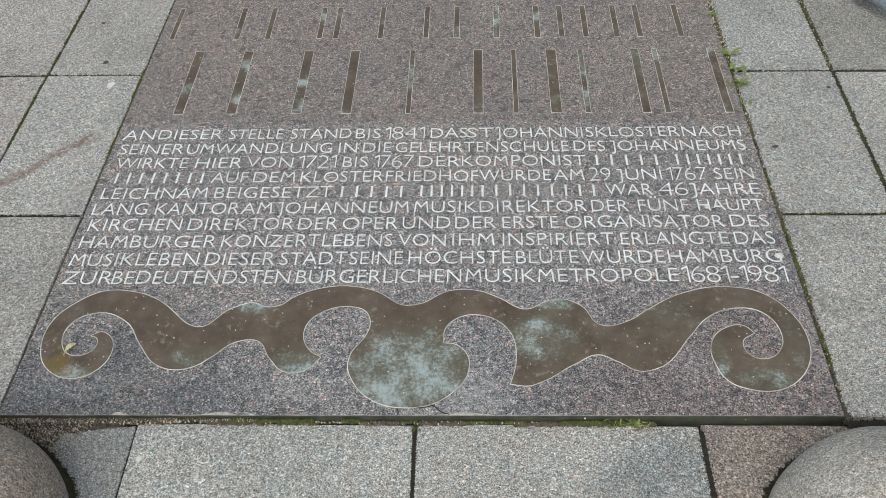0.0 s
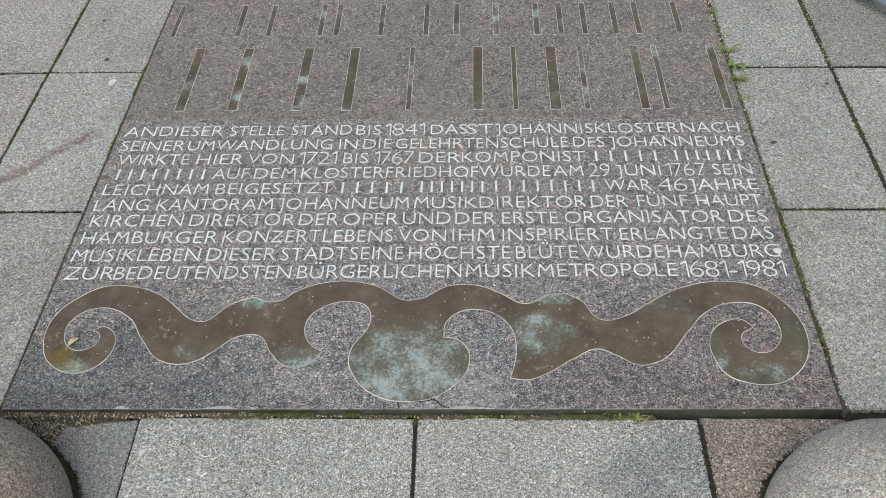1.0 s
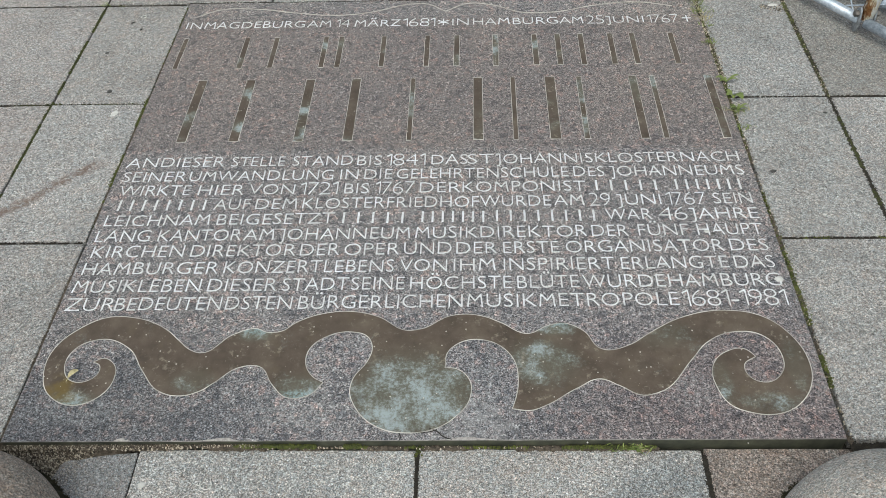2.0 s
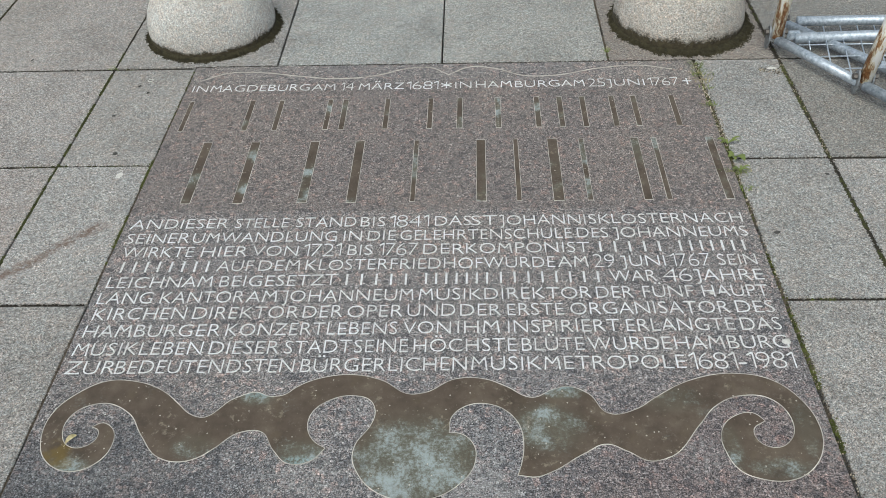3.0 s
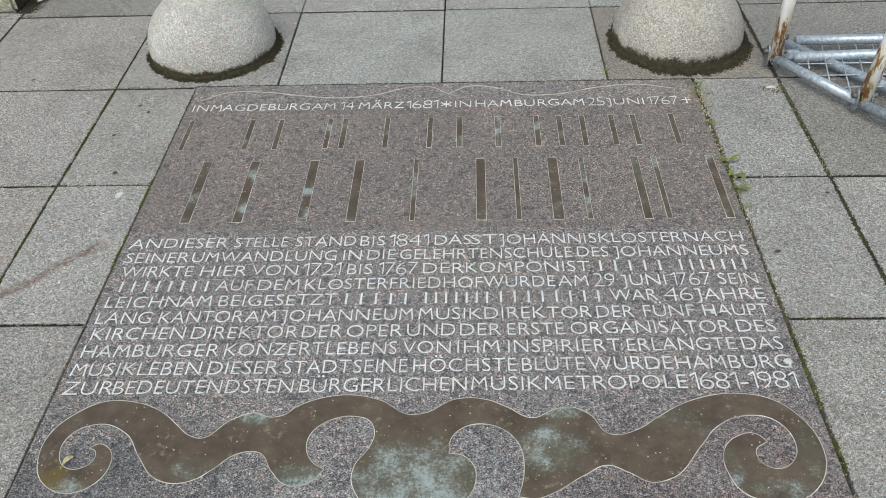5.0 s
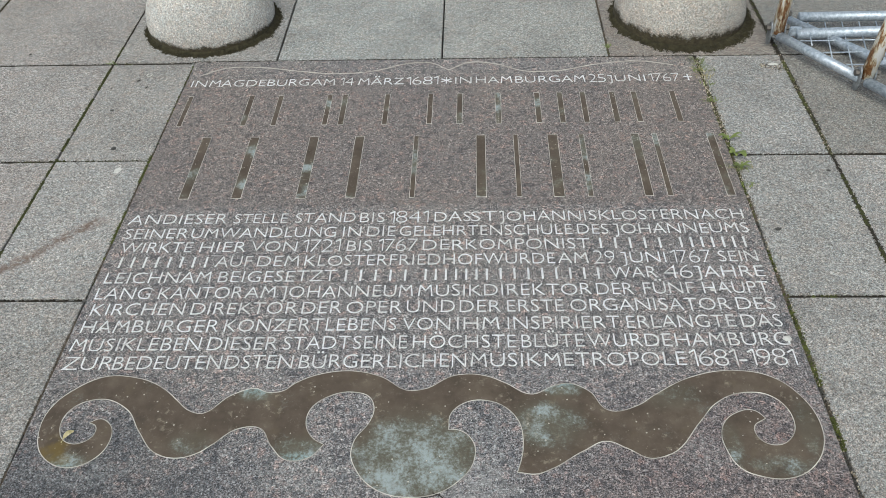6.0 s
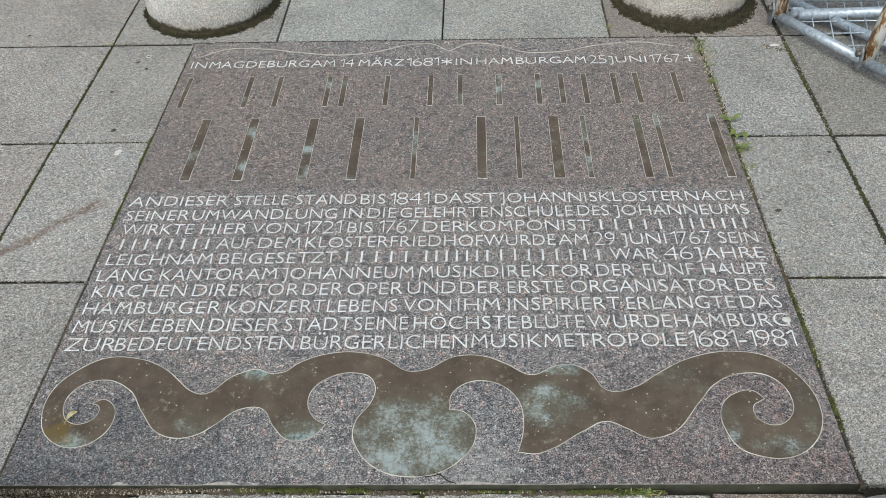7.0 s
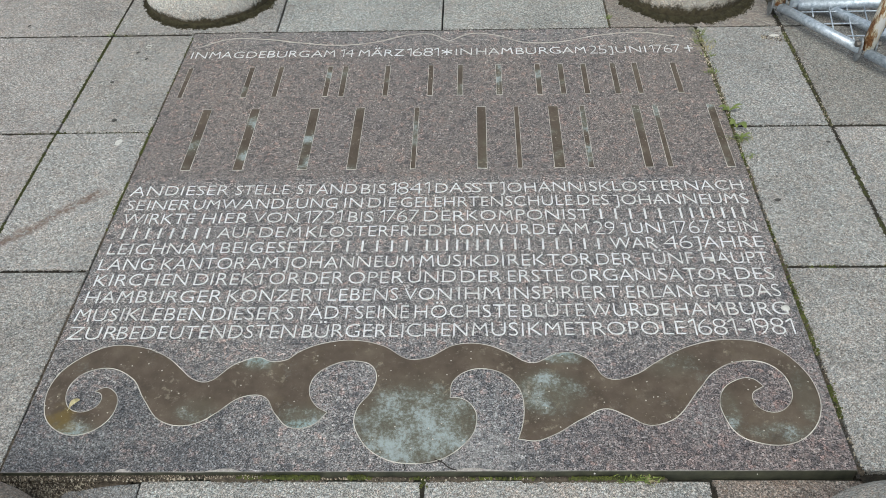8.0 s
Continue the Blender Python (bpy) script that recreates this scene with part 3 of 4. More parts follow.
# engraved wave at the head of the stone
WAVE = [(-0.717, 1.414), (-0.645, 1.458), (-0.532, 1.459), (-0.415, 1.435), (-0.290, 1.419), (-0.186, 1.437), (-0.099, 1.473), (-0.038, 1.477),
        (0.022, 1.434, 1), (0.086, 1.476), (0.163, 1.464), (0.239, 1.424), (0.338, 1.422), (0.456, 1.456), (0.584, 1.471), (0.679, 1.447)]
wave = part("wave_line", flat_curve([glide(WAVE, False)], 0.0, False, 0.0017, False), GROOVE, stone, "thin worn engraved wave line")
wave.location.z = 0.0002

# lettering: baseline at the two ends, then words with where they begin and end; #n is a name of n letters, drawn as bars
LINES = [
    (0.741, 0.750, "AN -0.730 -0.657 | DIESER -0.646 -0.496 | STELLE -0.477 -0.349 | STAND -0.330 -0.187 | BIS -0.175 -0.118 | 1841 -0.107 -0.013 | DAS 0.002 0.086 | ST 0.088 0.148 | JOHANNISKLOSTER 0.155 0.581 | NACH 0.590 0.723"),
    (0.689, 0.701, "SEINER -0.726 -0.577 | UMWANDLUNG -0.567 -0.228 | IN -0.211 -0.170 | DIE -0.154 -0.089 | GELEHRTENSCHULE -0.078 0.321 | DES 0.334 0.404 | JOHANNEUMS 0.418 0.724"),
    (0.640, 0.652, "WIRKTE -0.720 -0.555 | HIER -0.535 -0.430 | VON -0.417 -0.313 | 1721 -0.299 -0.212 | BIS -0.196 -0.141 | 1767 -0.125 -0.036 | DER -0.022 0.070 | KOMPONIST 0.076 0.355 | #5 0.365 0.532 | #7 0.551 0.717"),
    (0.590, 0.604, "#8 -0.721 -0.497 | AUF -0.488 -0.407 | DEM -0.393 -0.301 | KLOSTERFRIEDHOF -0.286 0.112 | WURDE 0.117 0.274 | AM 0.282 0.347 | 29 0.360 0.407 | JUNI 0.423 0.520 | 1767 0.532 0.620 | SEIN 0.637 0.722"),
    (0.540, 0.556, "LEICHNAM -0.725 -0.490 | BEIGESETZT -0.471 -0.211 | #5 -0.205 -0.041 | #7 -0.024 0.133 | #8 0.137 0.381 | WAR 0.393 0.492 | 46 0.507 0.570 | JAHRE 0.577 0.724"),
    (0.491, 0.506, "LANG -0.730 -0.611 | KANTOR -0.591 -0.409 | AM -0.402 -0.337 | JOHANNEUM -0.323 -0.039 | MUSIKDIREKTOR -0.025 0.345 | DER 0.357 0.434 | FÜNF 0.457 0.563 | HAUPT 0.584 0.722"),
    (0.443, 0.458, "KIRCHEN -0.724 -0.525 | DIREKTOR -0.508 -0.283 | DER -0.271 -0.188 | OPER -0.176 -0.060 | UND -0.048 0.052 | DER 0.064 0.149 | ERSTE 0.164 0.282 | ORGANISATOR 0.297 0.629 | DES 0.644 0.722"),
    (0.393, 0.409, "HAMBURGER -0.728 -0.440 | KONZERTLEBENS -0.426 -0.068 | VON -0.054 0.043 | IHM 0.058 0.144 | INSPIRIERT 0.163 0.393 | ERLANGTE 0.408 0.629 | DAS 0.643 0.723"),
    (0.343, 0.359, "MUSIKLEBEN -0.732 -0.467 | DIESER -0.450 -0.308 | STADT -0.295 -0.159 | SEINE -0.152 -0.043 | HÖCHSTE -0.030 0.178 | BLÜTE 0.190 0.315 | WURDE 0.325 0.490 | HAMBURG 0.499 0.724"),
    (0.294, 0.309, "ZUR -0.732 -0.632 | BEDEUTENDSTEN -0.630 -0.270 | BÜRGERLICHEN -0.255 0.077 | MUSIKMETROPOLE 0.088 0.510 | 1681-1981 0.519 0.725"),
    (1.355, 1.360, "IN -0.728 -0.685 | MAGDEBURG -0.673 -0.384 | AM -0.375 -0.308 | 14 -0.292 -0.252 | MÄRZ -0.237 -0.107 | 1681 -0.099 -0.007 | * 0.002 0.031 | IN 0.042 0.088 | HAMBURG 0.102 0.343 | AM 0.349 0.414 | 25 0.426 0.475 | JUNI 0.482 0.587 | 1767 0.598 0.686 | + 0.696 0.723"),
]
CAP = 0.0345


def text_meshes(texts):
    obs = {}
    for w in texts:
        cu = bpy.data.curves.new("letter", "FONT")
        cu.body, cu.size, cu.extrude, cu.resolution_u = w, 1.0, 0.0006, 3
        cu.offset = -0.027 if w.isdigit() and len(w) == 1 else -0.0170
        cu.space_character = 1.06
        obs[w] = new("letter", cu)
    bpy.context.view_layer.update()
    dg = bpy.context.evaluated_depsgraph_get()
    out = {}
    for w, ob in obs.items():
        out[w] = bpy.data.meshes.new_from_object(ob.evaluated_get(dg))
        cu = ob.data
        bpy.data.objects.remove(ob)
        bpy.data.curves.remove(cu)
    return out


def span(me):
    xs = [v.co.x for v in me.vertices]
    return min(xs), max(xs)


def stroke(me, ax, ay, bx, by, half):
    """Adds a straight stroke to a letter."""
    bm = bmesh.new()
    bm.from_mesh(me)
    d = Vector((bx - ax, by - ay)).normalized() * half
    flat = [(ax + d.y, ay - d.x), (bx + d.y, by - d.x), (bx - d.y, by + d.x), (ax - d.y, ay + d.x)]
    low, top = ([bm.verts.new((x, y, z)) for x, y in flat] for z in (-0.0006, 0.00065))
    ring_faces(bm, low, top)
    bm.faces.new(top)
    bm.to_mesh(me)
    bm.free()


def reshape(c, me, cap):
    """The mason's own forms: splayed M, J with a bar at its head, 1 with a flag."""
    right = span(me)[1]
    if c == "M":
        for v in me.vertices:
            v.co.x = right / 2 + (v.co.x - right / 2) * (1.13 - 0.24 * v.co.y / cap)
    elif c == "J":
        stroke(me, right - 0.24, cap - 0.026, right - 0.02, cap - 0.026, 0.026)
    elif c == "1":
        stroke(me, right * 0.5 - 0.20, cap * 0.80, right * 0.5, cap * 0.975, 0.027)
    left = span(me)[0]
    for v in me.vertices:
        v.co.x -= left


NUMERAL = {"1": 0.50, "-": 0.55, "4": 1.12, "7": 0.95}  # widths beside the round numerals


def lettering():
    rows = [(a, b, [w.split() for w in text.split(" | ")]) for a, b, text in LINES]
    words = {w for _, _, row in rows for w, _, _ in row if w[0] not in "#*+"}
    shape = text_meshes(sorted({w[:i + 1] for w in words for i in range(len(w))} | {c for w in words for c in w} | {"H"}))
    cap = max(v.co.y for v in shape["H"].vertices)
    spans = {w: span(me) for w, me in shape.items()}
    glyph = {}
    for c in sorted({c for w in words for c in w}):
        me = shape[c].copy()
        me.name = "letter"
        for v in me.vertices:
            v.co.x -= spans[c][0]
        # the two dots over an umlaut are large and close
        dots = [v for v in me.vertices if v.co.y > cap * 1.05]
        if dots:
            mid = sum(v.co.x for v in dots) / len(dots)
            for side in (-1, 1):
                own = [v for v in dots if (v.co.x - mid) * side > 0]
                heart = sum((v.co for v in own), Vector()) / len(own)
                for v in own:
                    v.co.x, v.co.y = heart.x + (v.co.x - heart.x) * 1.9, heart.y + (v.co.y - heart.y) * 1.9 + cap * 0.02
        reshape(c, me, cap)
        me.materials.clear()
        me.materials.append(WHITE)
        glyph[c] = me
    wide = {c: span(me)[1] for c, me in glyph.items()}
    hand = random.Random(5)
    square = bpy.data.meshes.new("bar")
    square.from_pydata([(x, y, z) for z in (-0.0006, 0.0006) for x, y in ((-0.5, -0.5), (0.5, -0.5), (0.5, 0.5), (-0.5, 0.5))], [],
                       [(3, 2, 1, 0), (4, 5, 6, 7)] + [(i, (i + 1) % 4, 4 + (i + 1) % 4, 4 + i) for i in range(4)])
    square.materials.append(WHITE)
    for ya, yb, row in rows:
        line = empty("inscription_line", 0, 0, 0.0003, label="line of white painted engraved capitals")
        line.parent = stone
        def base(x):
            return ya + (x + 0.725) * (yb - ya) / 1.45
        def put(name, me, x, y, sx, sy, turn=0.0):
            ob = new(name, me)
            ob.parent = line
            ob.matrix_basis = Matrix.LocRotScale((x, y, 0), Euler((0, 0, turn)), (sx, sy, 1))
        for w, x0, x1 in row:
            x0, x1 = float(x0), float(x1)
            mid = base((x0 + x1) / 2)
            if w[0] == "#":
                n = int(w[1:])
                for i in range(n):
                    put("bar", square, x0 + (i + 0.5) * (x1 - x0) / n, mid + CAP / 2, 0.0046, CAP)
            elif w == "*":
                for i in range(3):
                    put("star_stroke", square, (x0 + x1) / 2, mid + 0.018, 0.0036, 0.034, i * math.pi / 3)
            elif w == "+":
                put("cross_stroke", square, (x0 + x1) / 2, mid + 0.018, 0.0036, 0.034)
                put("cross_stroke", square, (x0 + x1) / 2, mid + 0.020, 0.026, 0.0036)
            else:
                lo, hi = spans[w]
                k = (x1 - x0) / (hi - lo)
                digit = w[0].isdigit()
                sy = CAP / cap * (1.26 if digit else 1.0)
                share = [NUMERAL.get(q, 1.0) for q in w]
                unit = (x1 - x0) / (sum(share) + 0.13 * (len(w) - 1))
                for i, c in enumerate(w):
                    left = spans[w[:i + 1]][1] - (spans[c][1] - spans[c][0])
                    slot, sx = (spans[c][1] - spans[c][0]) * k, k * (1.0 if c in "IJM" else 1.06)
                    x = x0 + (left - lo) * k + (slot - wide[c] * sx) / 2
                    if digit:
                        x, sx = x0 + (sum(share[:i]) + 0.13 * i) * unit, share[i] * unit / wide[c]
                    put("letter", glyph[c], x, base(x) - (0.0035 if digit else 0) + hand.gauss(0, 0.0003), sx * hand.gauss(1, 0.012), sy * hand.gauss(1, 0.012), hand.gauss(0, 0.008))
    for me in shape.values():
        bpy.data.meshes.remove(me)


lettering()

# the two large lines hold a name: plain inlaid bars, x and width, between foot and head
UPRIGHTS = [
    (1.153, 1.304, [(-0.712, 0.013), (-0.536, 0.015), (-0.452, 0.014), (-0.312, 0.014), (-0.268, 0.015), (-0.148, 0.014), (-0.026, 0.014),
                    (0.056, 0.015), (0.163, 0.015), (0.272, 0.015), (0.336, 0.015), (0.400, 0.015), (0.482, 0.015), (0.543, 0.015), (0.650, 0.015)]),
    (0.836, 1.097, [(-0.620, 0.024), (-0.490, 0.024), (-0.330, 0.024), (-0.208, 0.024), (-0.057, 0.012), (0.113, 0.024), (0.205, 0.012),
                    (0.302, 0.026), (0.378, 0.013), (0.518, 0.020), (0.569, 0.013), (0.714, 0.020)]),
]
for foot, head, bars in UPRIGHTS:
    for x, w in bars:
        loop = [(x - w / 2, foot), (x + w / 2, foot), (x + w / 2, head), (x - w / 2, head)]
        bar = part("inlaid_bar", flat_curve([loop], 0.003), BAR_BRONZE, stone, "plain upright bronze bar")
        bar.location.z = -0.0022
        edge = part("rim", flat_curve([loop], 0.0, True, 0.0010, False), RIM, bar)
        edge.location.z = 0.0026

# a short crack and two broken spots at the foot of the stone
crack = part("crack", flat_curve([glide([(0.020, 0.020), (0.034, 0.014), (0.045, 0.004), (0.060, -0.002)], False)], 0.0, False, 0.0012, False), CRACK, stone, "dark hairline crack")
crack.location.z = 0.0002
for way in ([(-0.033, 0.010), (-0.031, 0.001), (-0.033, -0.004)], [(0.000, 0.011), (0.022, 0.014), (0.034, 0.018)]):
    short = part("crack", flat_curve([glide(way, False)], 0.0, False, 0.0009, False), CRACK, stone)
    short.location.z = 0.0002
for x, w in [(-0.527, 0.030), (-0.350, 0.062), (0.090, 0.10)]:
    r2 = random.Random(int(x * 1000))
    foot = 0.0025 - 0.0125 * (0.75 - x) / 1.5
    pts = [(x - w / 2 + w * i / 7, foot + r2.uniform(0.002, 0.008) * math.sin(math.pi * (i + 0.3) / 7.6)) for i in range(8)]
    chip = part("chip", flat_curve([[(x + w / 2, foot), (x - w / 2, foot)] + pts], 0.0006), CHIP, stone, "pale fresh chip at the edge")
    chip.location.z = 0.0002


# ---------------------------------------------------------------- domed bollards
def bollard(x, y, z, mat, label, seed, moss=1.0, film=0.5):
    r2 = random.Random(seed)
    thing = empty("domed_bollard", x, y, z, label=label, category="bollard", group="bollards at the memorial corners")
    def skin(a, d, grow=1.0):
        """A point of the dome, a round it and d degrees up."""
        e = radians(max(d, -6))
        r, h = 0.203 * math.cos(e) ** 1.12, 0.025 + 0.190 * math.sin(e) + 0.003 * min(0, d + 6)
        p = Vector((r * math.cos(a), r * math.sin(a), h))
        return p * grow * (1 + 0.012 * noise.noise(p * 9 + Vector((seed, 0, 0))))
    bm = bmesh.new()
    rings = [[bm.verts.new(skin(2 * math.pi * k / 64, d)) for k in range(64)] for d in [-11] + list(range(-6, 87, 5))]
    for a, b in zip(rings, rings[1:]):
        ring_faces(bm, a, b)
    bm.faces.new(rings[-1])
    part("dome", bm, mat, thing, "", True)
    # algae climbs a little way up the foot
    bm = bmesh.new()
    up = bm.verts.layers.float.new("height_up")
    rings = []
    for u in (0.0, 0.3, 0.6, 0.85, 1.0):
        rings.append([])
        for k in range(240):
            a = 2 * math.pi * k / 240
            c = Vector((math.cos(a), math.sin(a), 0))
            top = film * (11 + 5 * noise.noise(c * 3 + Vector((seed, 1, 0))) + 3 * noise.noise(c * 14 + Vector((seed, 2, 0))))
            rings[-1].append(bm.verts.new(skin(a, -7 + u * max(0.5, top), 1.004 if u < 1 else 0.998)))
            rings[-1][-1][up] = u
    for a, b in zip(rings, rings[1:]):
        ring_faces(bm, a, b)
    part("algae_shade_film", bm, ALGAE, thing, "brown-green algae film round the foot", True)
    def reach(c):
        return (0.017 + 0.010 * noise.noise(c * 6 + Vector((seed, 3, 0))) + 0.009 * noise.noise(c * 22 + Vector((seed, 7, 0)))
                + 0.008 * noise.noise(c * 60 + Vector((seed, 9, 0))) + 0.010 * max(0, -c.y) + 0.006 * c.x)
    verts, faces = [], []
    for _ in range(9000):
        a = 2 * math.pi * r2.random()
        c = Vector((math.cos(a), math.sin(a), 0))
        u = r2.random()
        r = 0.202 + moss * max(0.002, reach(c)) * u ** 0.8 * r2.uniform(0.85, 1.25)
        q = r2.uniform(0.0009, 0.0030)
        b0, a0 = len(verts), r2.random() * 6
        for k in range(5):
            e = a0 + k * 1.2566
            verts.append((c.x * r + q * math.cos(e), c.y * r + q * math.sin(e), -0.002))
        verts.append((c.x * r, c.y * r, (1 - u) * 0.008 * r2.random() + q * r2.uniform(0.3, 0.9)))
        faces += [(b0 + k, b0 + (k + 1) % 5, b0 + 5) for k in range(5)]
    rings = [[], [], []]
    for k in range(420):
        a = 2 * math.pi * k / 420
        c = Vector((math.cos(a), math.sin(a), 0))
        for ring, (r, h) in zip(rings, [(0.190, 0.012), (0.204, 0.006), (0.204 + moss * max(0.002, 0.9 * reach(c)), -0.003)]):
            ring.append(len(verts))
            verts.append((c.x * r, c.y * r, h + (0.003 * noise.noise(c * 30) if h > 0 else 0)))
    for p, q in zip(rings, rings[1:]):
        faces += [(p[k], p[(k + 1) % 420], q[(k + 1) % 420], q[k]) for k in range(420)]
    me = bpy.data.meshes.new("moss_collar")
    me.from_pydata(verts, [], faces)
    part("moss_collar", me, MOSS_SHADE, thing, "dark damp moss ring round the foot")
    return thing


FRONT = -0.020
bollard(-0.75, 1.752, 0, DOME, "pale washed-concrete domed bollard with dark moss foot", 1, 0.8, 0.75)
bollard(0.747, 1.752, 0, DOME_WARM, "pale washed-concrete domed bollard on a brownish slab", 2, 1.15, 1.25)
bollard(-0.755, -0.25, FRONT, DOME_DARK, "brownish weathered concrete domed bollard beside broken paving", 3, 0.6, 0.3)
bollard(0.76, -0.25, FRONT, DOME_WARM, "warm grey washed-concrete domed bollard beside the memorial foot", 4, 0.65, 0.15)


# ---------------------------------------------------------------- steel barrier
def barrier():
    thing = empty("steel_barrier", 1.0, 1.55, 0, label="galvanised steel barrier frame with rusty white posts standing on paving", category="barrier")
    def add(name, bm, mat, parent=thing, label="", soft=True):
        ob = part(name, bm, mat, parent, label, soft)
        if parent is thing:
            ob.location = (-1.0, -1.55, 0)
        return ob
    d = Vector((0.543, -0.840, 0))
    p1, p2 = Vector((0.994, 1.545, 0.040)), Vector((1.160, 1.288, 0.040))
    add("foot_tube", tube([p1 + d * 0.010, p2 - d * 0.006], 0.0138), ZINC, label="galvanised round tube")
    add("foot_tube", tube([p2 + d * 0.014, p2 + d * 0.75], 0.0138), ZINC, label="galvanised round tube")
    add("cross_tube", tube([(1.050, 1.537, 0.045), (1.75, 1.565, 0.045)], 0.0158), ZINC, label="galvanised round tube")
    add("cross_tube", tube([(1.090, 1.652, 0.040), (1.75, 1.652, 0.040)], 0.0150), ZINC, label="galvanised round tube")
    add("brace_tube", tube([(1.062, 1.655, 0.028), (1.50, 1.085, 0.028)], 0.0140), ZINC, label="galvanised round tube")
    for y in (1.374, 1.443, 1.512, 1.582):
        add("mesh_wire", tube([(1.035 + (1.545 - y) / 1.547, y, 0.036), (1.75, y + 0.003, 0.036)], 0.0022, 6), ZINC)
    for i in range(11):
        x = 1.108 + 0.0505 * i
        low = max(1.20, 1.545 - (x - 0.045 - 1.0) * 1.547 + 0.030)
        add("mesh_wire", tube([(x, 1.62, 0.039), (x - 0.2 * (1.62 - low), low, 0.039)], 0.0022, 6), ZINC)
    for p, lean in ((Vector((0.995, 1.552, 0)), 0.034), (Vector((1.168, 1.292, 0)), 0.094)):
        post = add("post", tube([p + Vector((0.001, -0.003, 0.045)), p + Vector((lean * 0.29, 0.0, 0.3)), p + Vector((lean, 0.006, 1.05))], 0.0182, 16), RUSTY, label="white painted post, rusting at the foot")
        for side in (-1, 1):
            c = p + Vector((0.020 if side > 0 else -0.0195, 0.0, 0.042))
            plate = tube([c - Vector((0.0025, 0, 0)), c + Vector((0.0025, 0, 0))], 0.032, 20)
            bmesh.ops.scale(plate, vec=(1, 0.52, 1.15), space=Matrix.Translation(-c), verts=plate.verts[:])
            br = add("bracket", plate, DULL_ZINC, soft=False)
            bolt = part("bolt", tube([c + Vector((side * 0.002, 0, 0.018)), c + Vector((side * 0.013, 0, 0.018))], 0.009, 6), DARKMETAL, br)
        hook = tube([p + Vector((0.018, 0.01, 0.098)), p + Vector((0.032, 0.012, 0.098))], 0.009, 8)
        add("bolt", hook, DARKMETAL, soft=False)
    add("gusset", box(1.046, 1.545, 0.050, 0.036, 0.010, 0.030, 0.003), ZINC, soft=False)
    return thing


barrier()

# ---------------------------------------------------------------- concrete block
block = empty("concrete_block", -1.752, 2.262, 0, label="mossy pale concrete block on the paving", category="block")
part("body", box(0, 0, 0.21, 0.46, 0.46, 0.42, 0.012), BLOCK, block)
# dark sheet paints the shade on this mossy side of the block
part("algae_shade_film", box(0.2305, 0, 0.19, 0.005, 0.43, 0.37, 0.002), MOSS_SHADE, block, "dark sheet for the shaded, mossy side")

# ---------------------------------------------------------------- growth, litter
def clumps(name, runs, mat, label, seed, size=0.005, flat=0.55, category="moss", bare=-0.12):
    """Many small rounded tufts strewn along lines: (x0, y0, x1, y1, half width, count, z)."""
    r2 = random.Random(seed)
    verts, faces = [], []
    for x0, y0, x1, y1, half, count, z in runs:
        dx, dy = x1 - x0, y1 - y0
        ln = math.hypot(dx, dy) or 1
        for _ in range(count):
            s = r2.random()
            if noise.noise(Vector((x0 + dx * s, y0 + dy * s, seed)) * 11) < bare:
                continue
            o = r2.gauss(0, 0.5) * half
            cx, cy = x0 + dx * s - dy / ln * o, y0 + dy * s + dx / ln * o
            r = size * r2.uniform(0.4, 1.25)
            b = len(verts)
            a0 = r2.random() * 6
            for k in range(5):
                a = a0 + k * 1.2566
                verts.append((cx + r * math.cos(a) * r2.uniform(0.7, 1.2), cy + r * math.sin(a) * r2.uniform(0.7, 1.2), z - 0.002))
            verts.append((cx + r2.uniform(-.3, .3) * r, cy + r2.uniform(-.3, .3) * r, z + r * flat))
            faces += [(b + k, b + (k + 1) % 5, b + 5) for k in range(5)]
    me = bpy.data.meshes.new(name)
    me.from_pydata(verts, [], faces)
    me.materials.append(mat)
    return tagged(new(name, me), label, category, kind="stuff")


def tuft(x, y, z, n, tall, spread, seed, mat, label):
    """Blades of grass that rise from one root and bend over."""
    r2 = random.Random(seed)
    bm = bmesh.new()
    for _ in range(n):
        a, h, w = r2.random() * 6.283, tall * r2.uniform(0.5, 1.1), r2.uniform(0.0012, 0.0024)
        lean = spread * r2.uniform(0.3, 1.1)
        ox, oy = r2.gauss(0, 0.012), r2.gauss(0, 0.005)
        d, s = Vector((math.cos(a), math.sin(a), 0)), Vector((-math.sin(a), math.cos(a), 0))
        prev = None
        for k in range(5):
            u = k / 4
            c = Vector((x + ox, y + oy, z)) + d * lean * u * u + Vector((0, 0, h * (u - 0.35 * u * u)))
            ww = w * (1 - u) + 0.0003
            pair = [bm.verts.new(c - s * ww), bm.verts.new(c + s * ww)]
            if prev:
                bm.faces.new((prev[0], prev[1], pair[1], pair[0]))
            prev = pair
    ob = part("grass_tuft", bm, mat, None, label)
    return tagged(ob, category="weed", group="weeds in the joints")


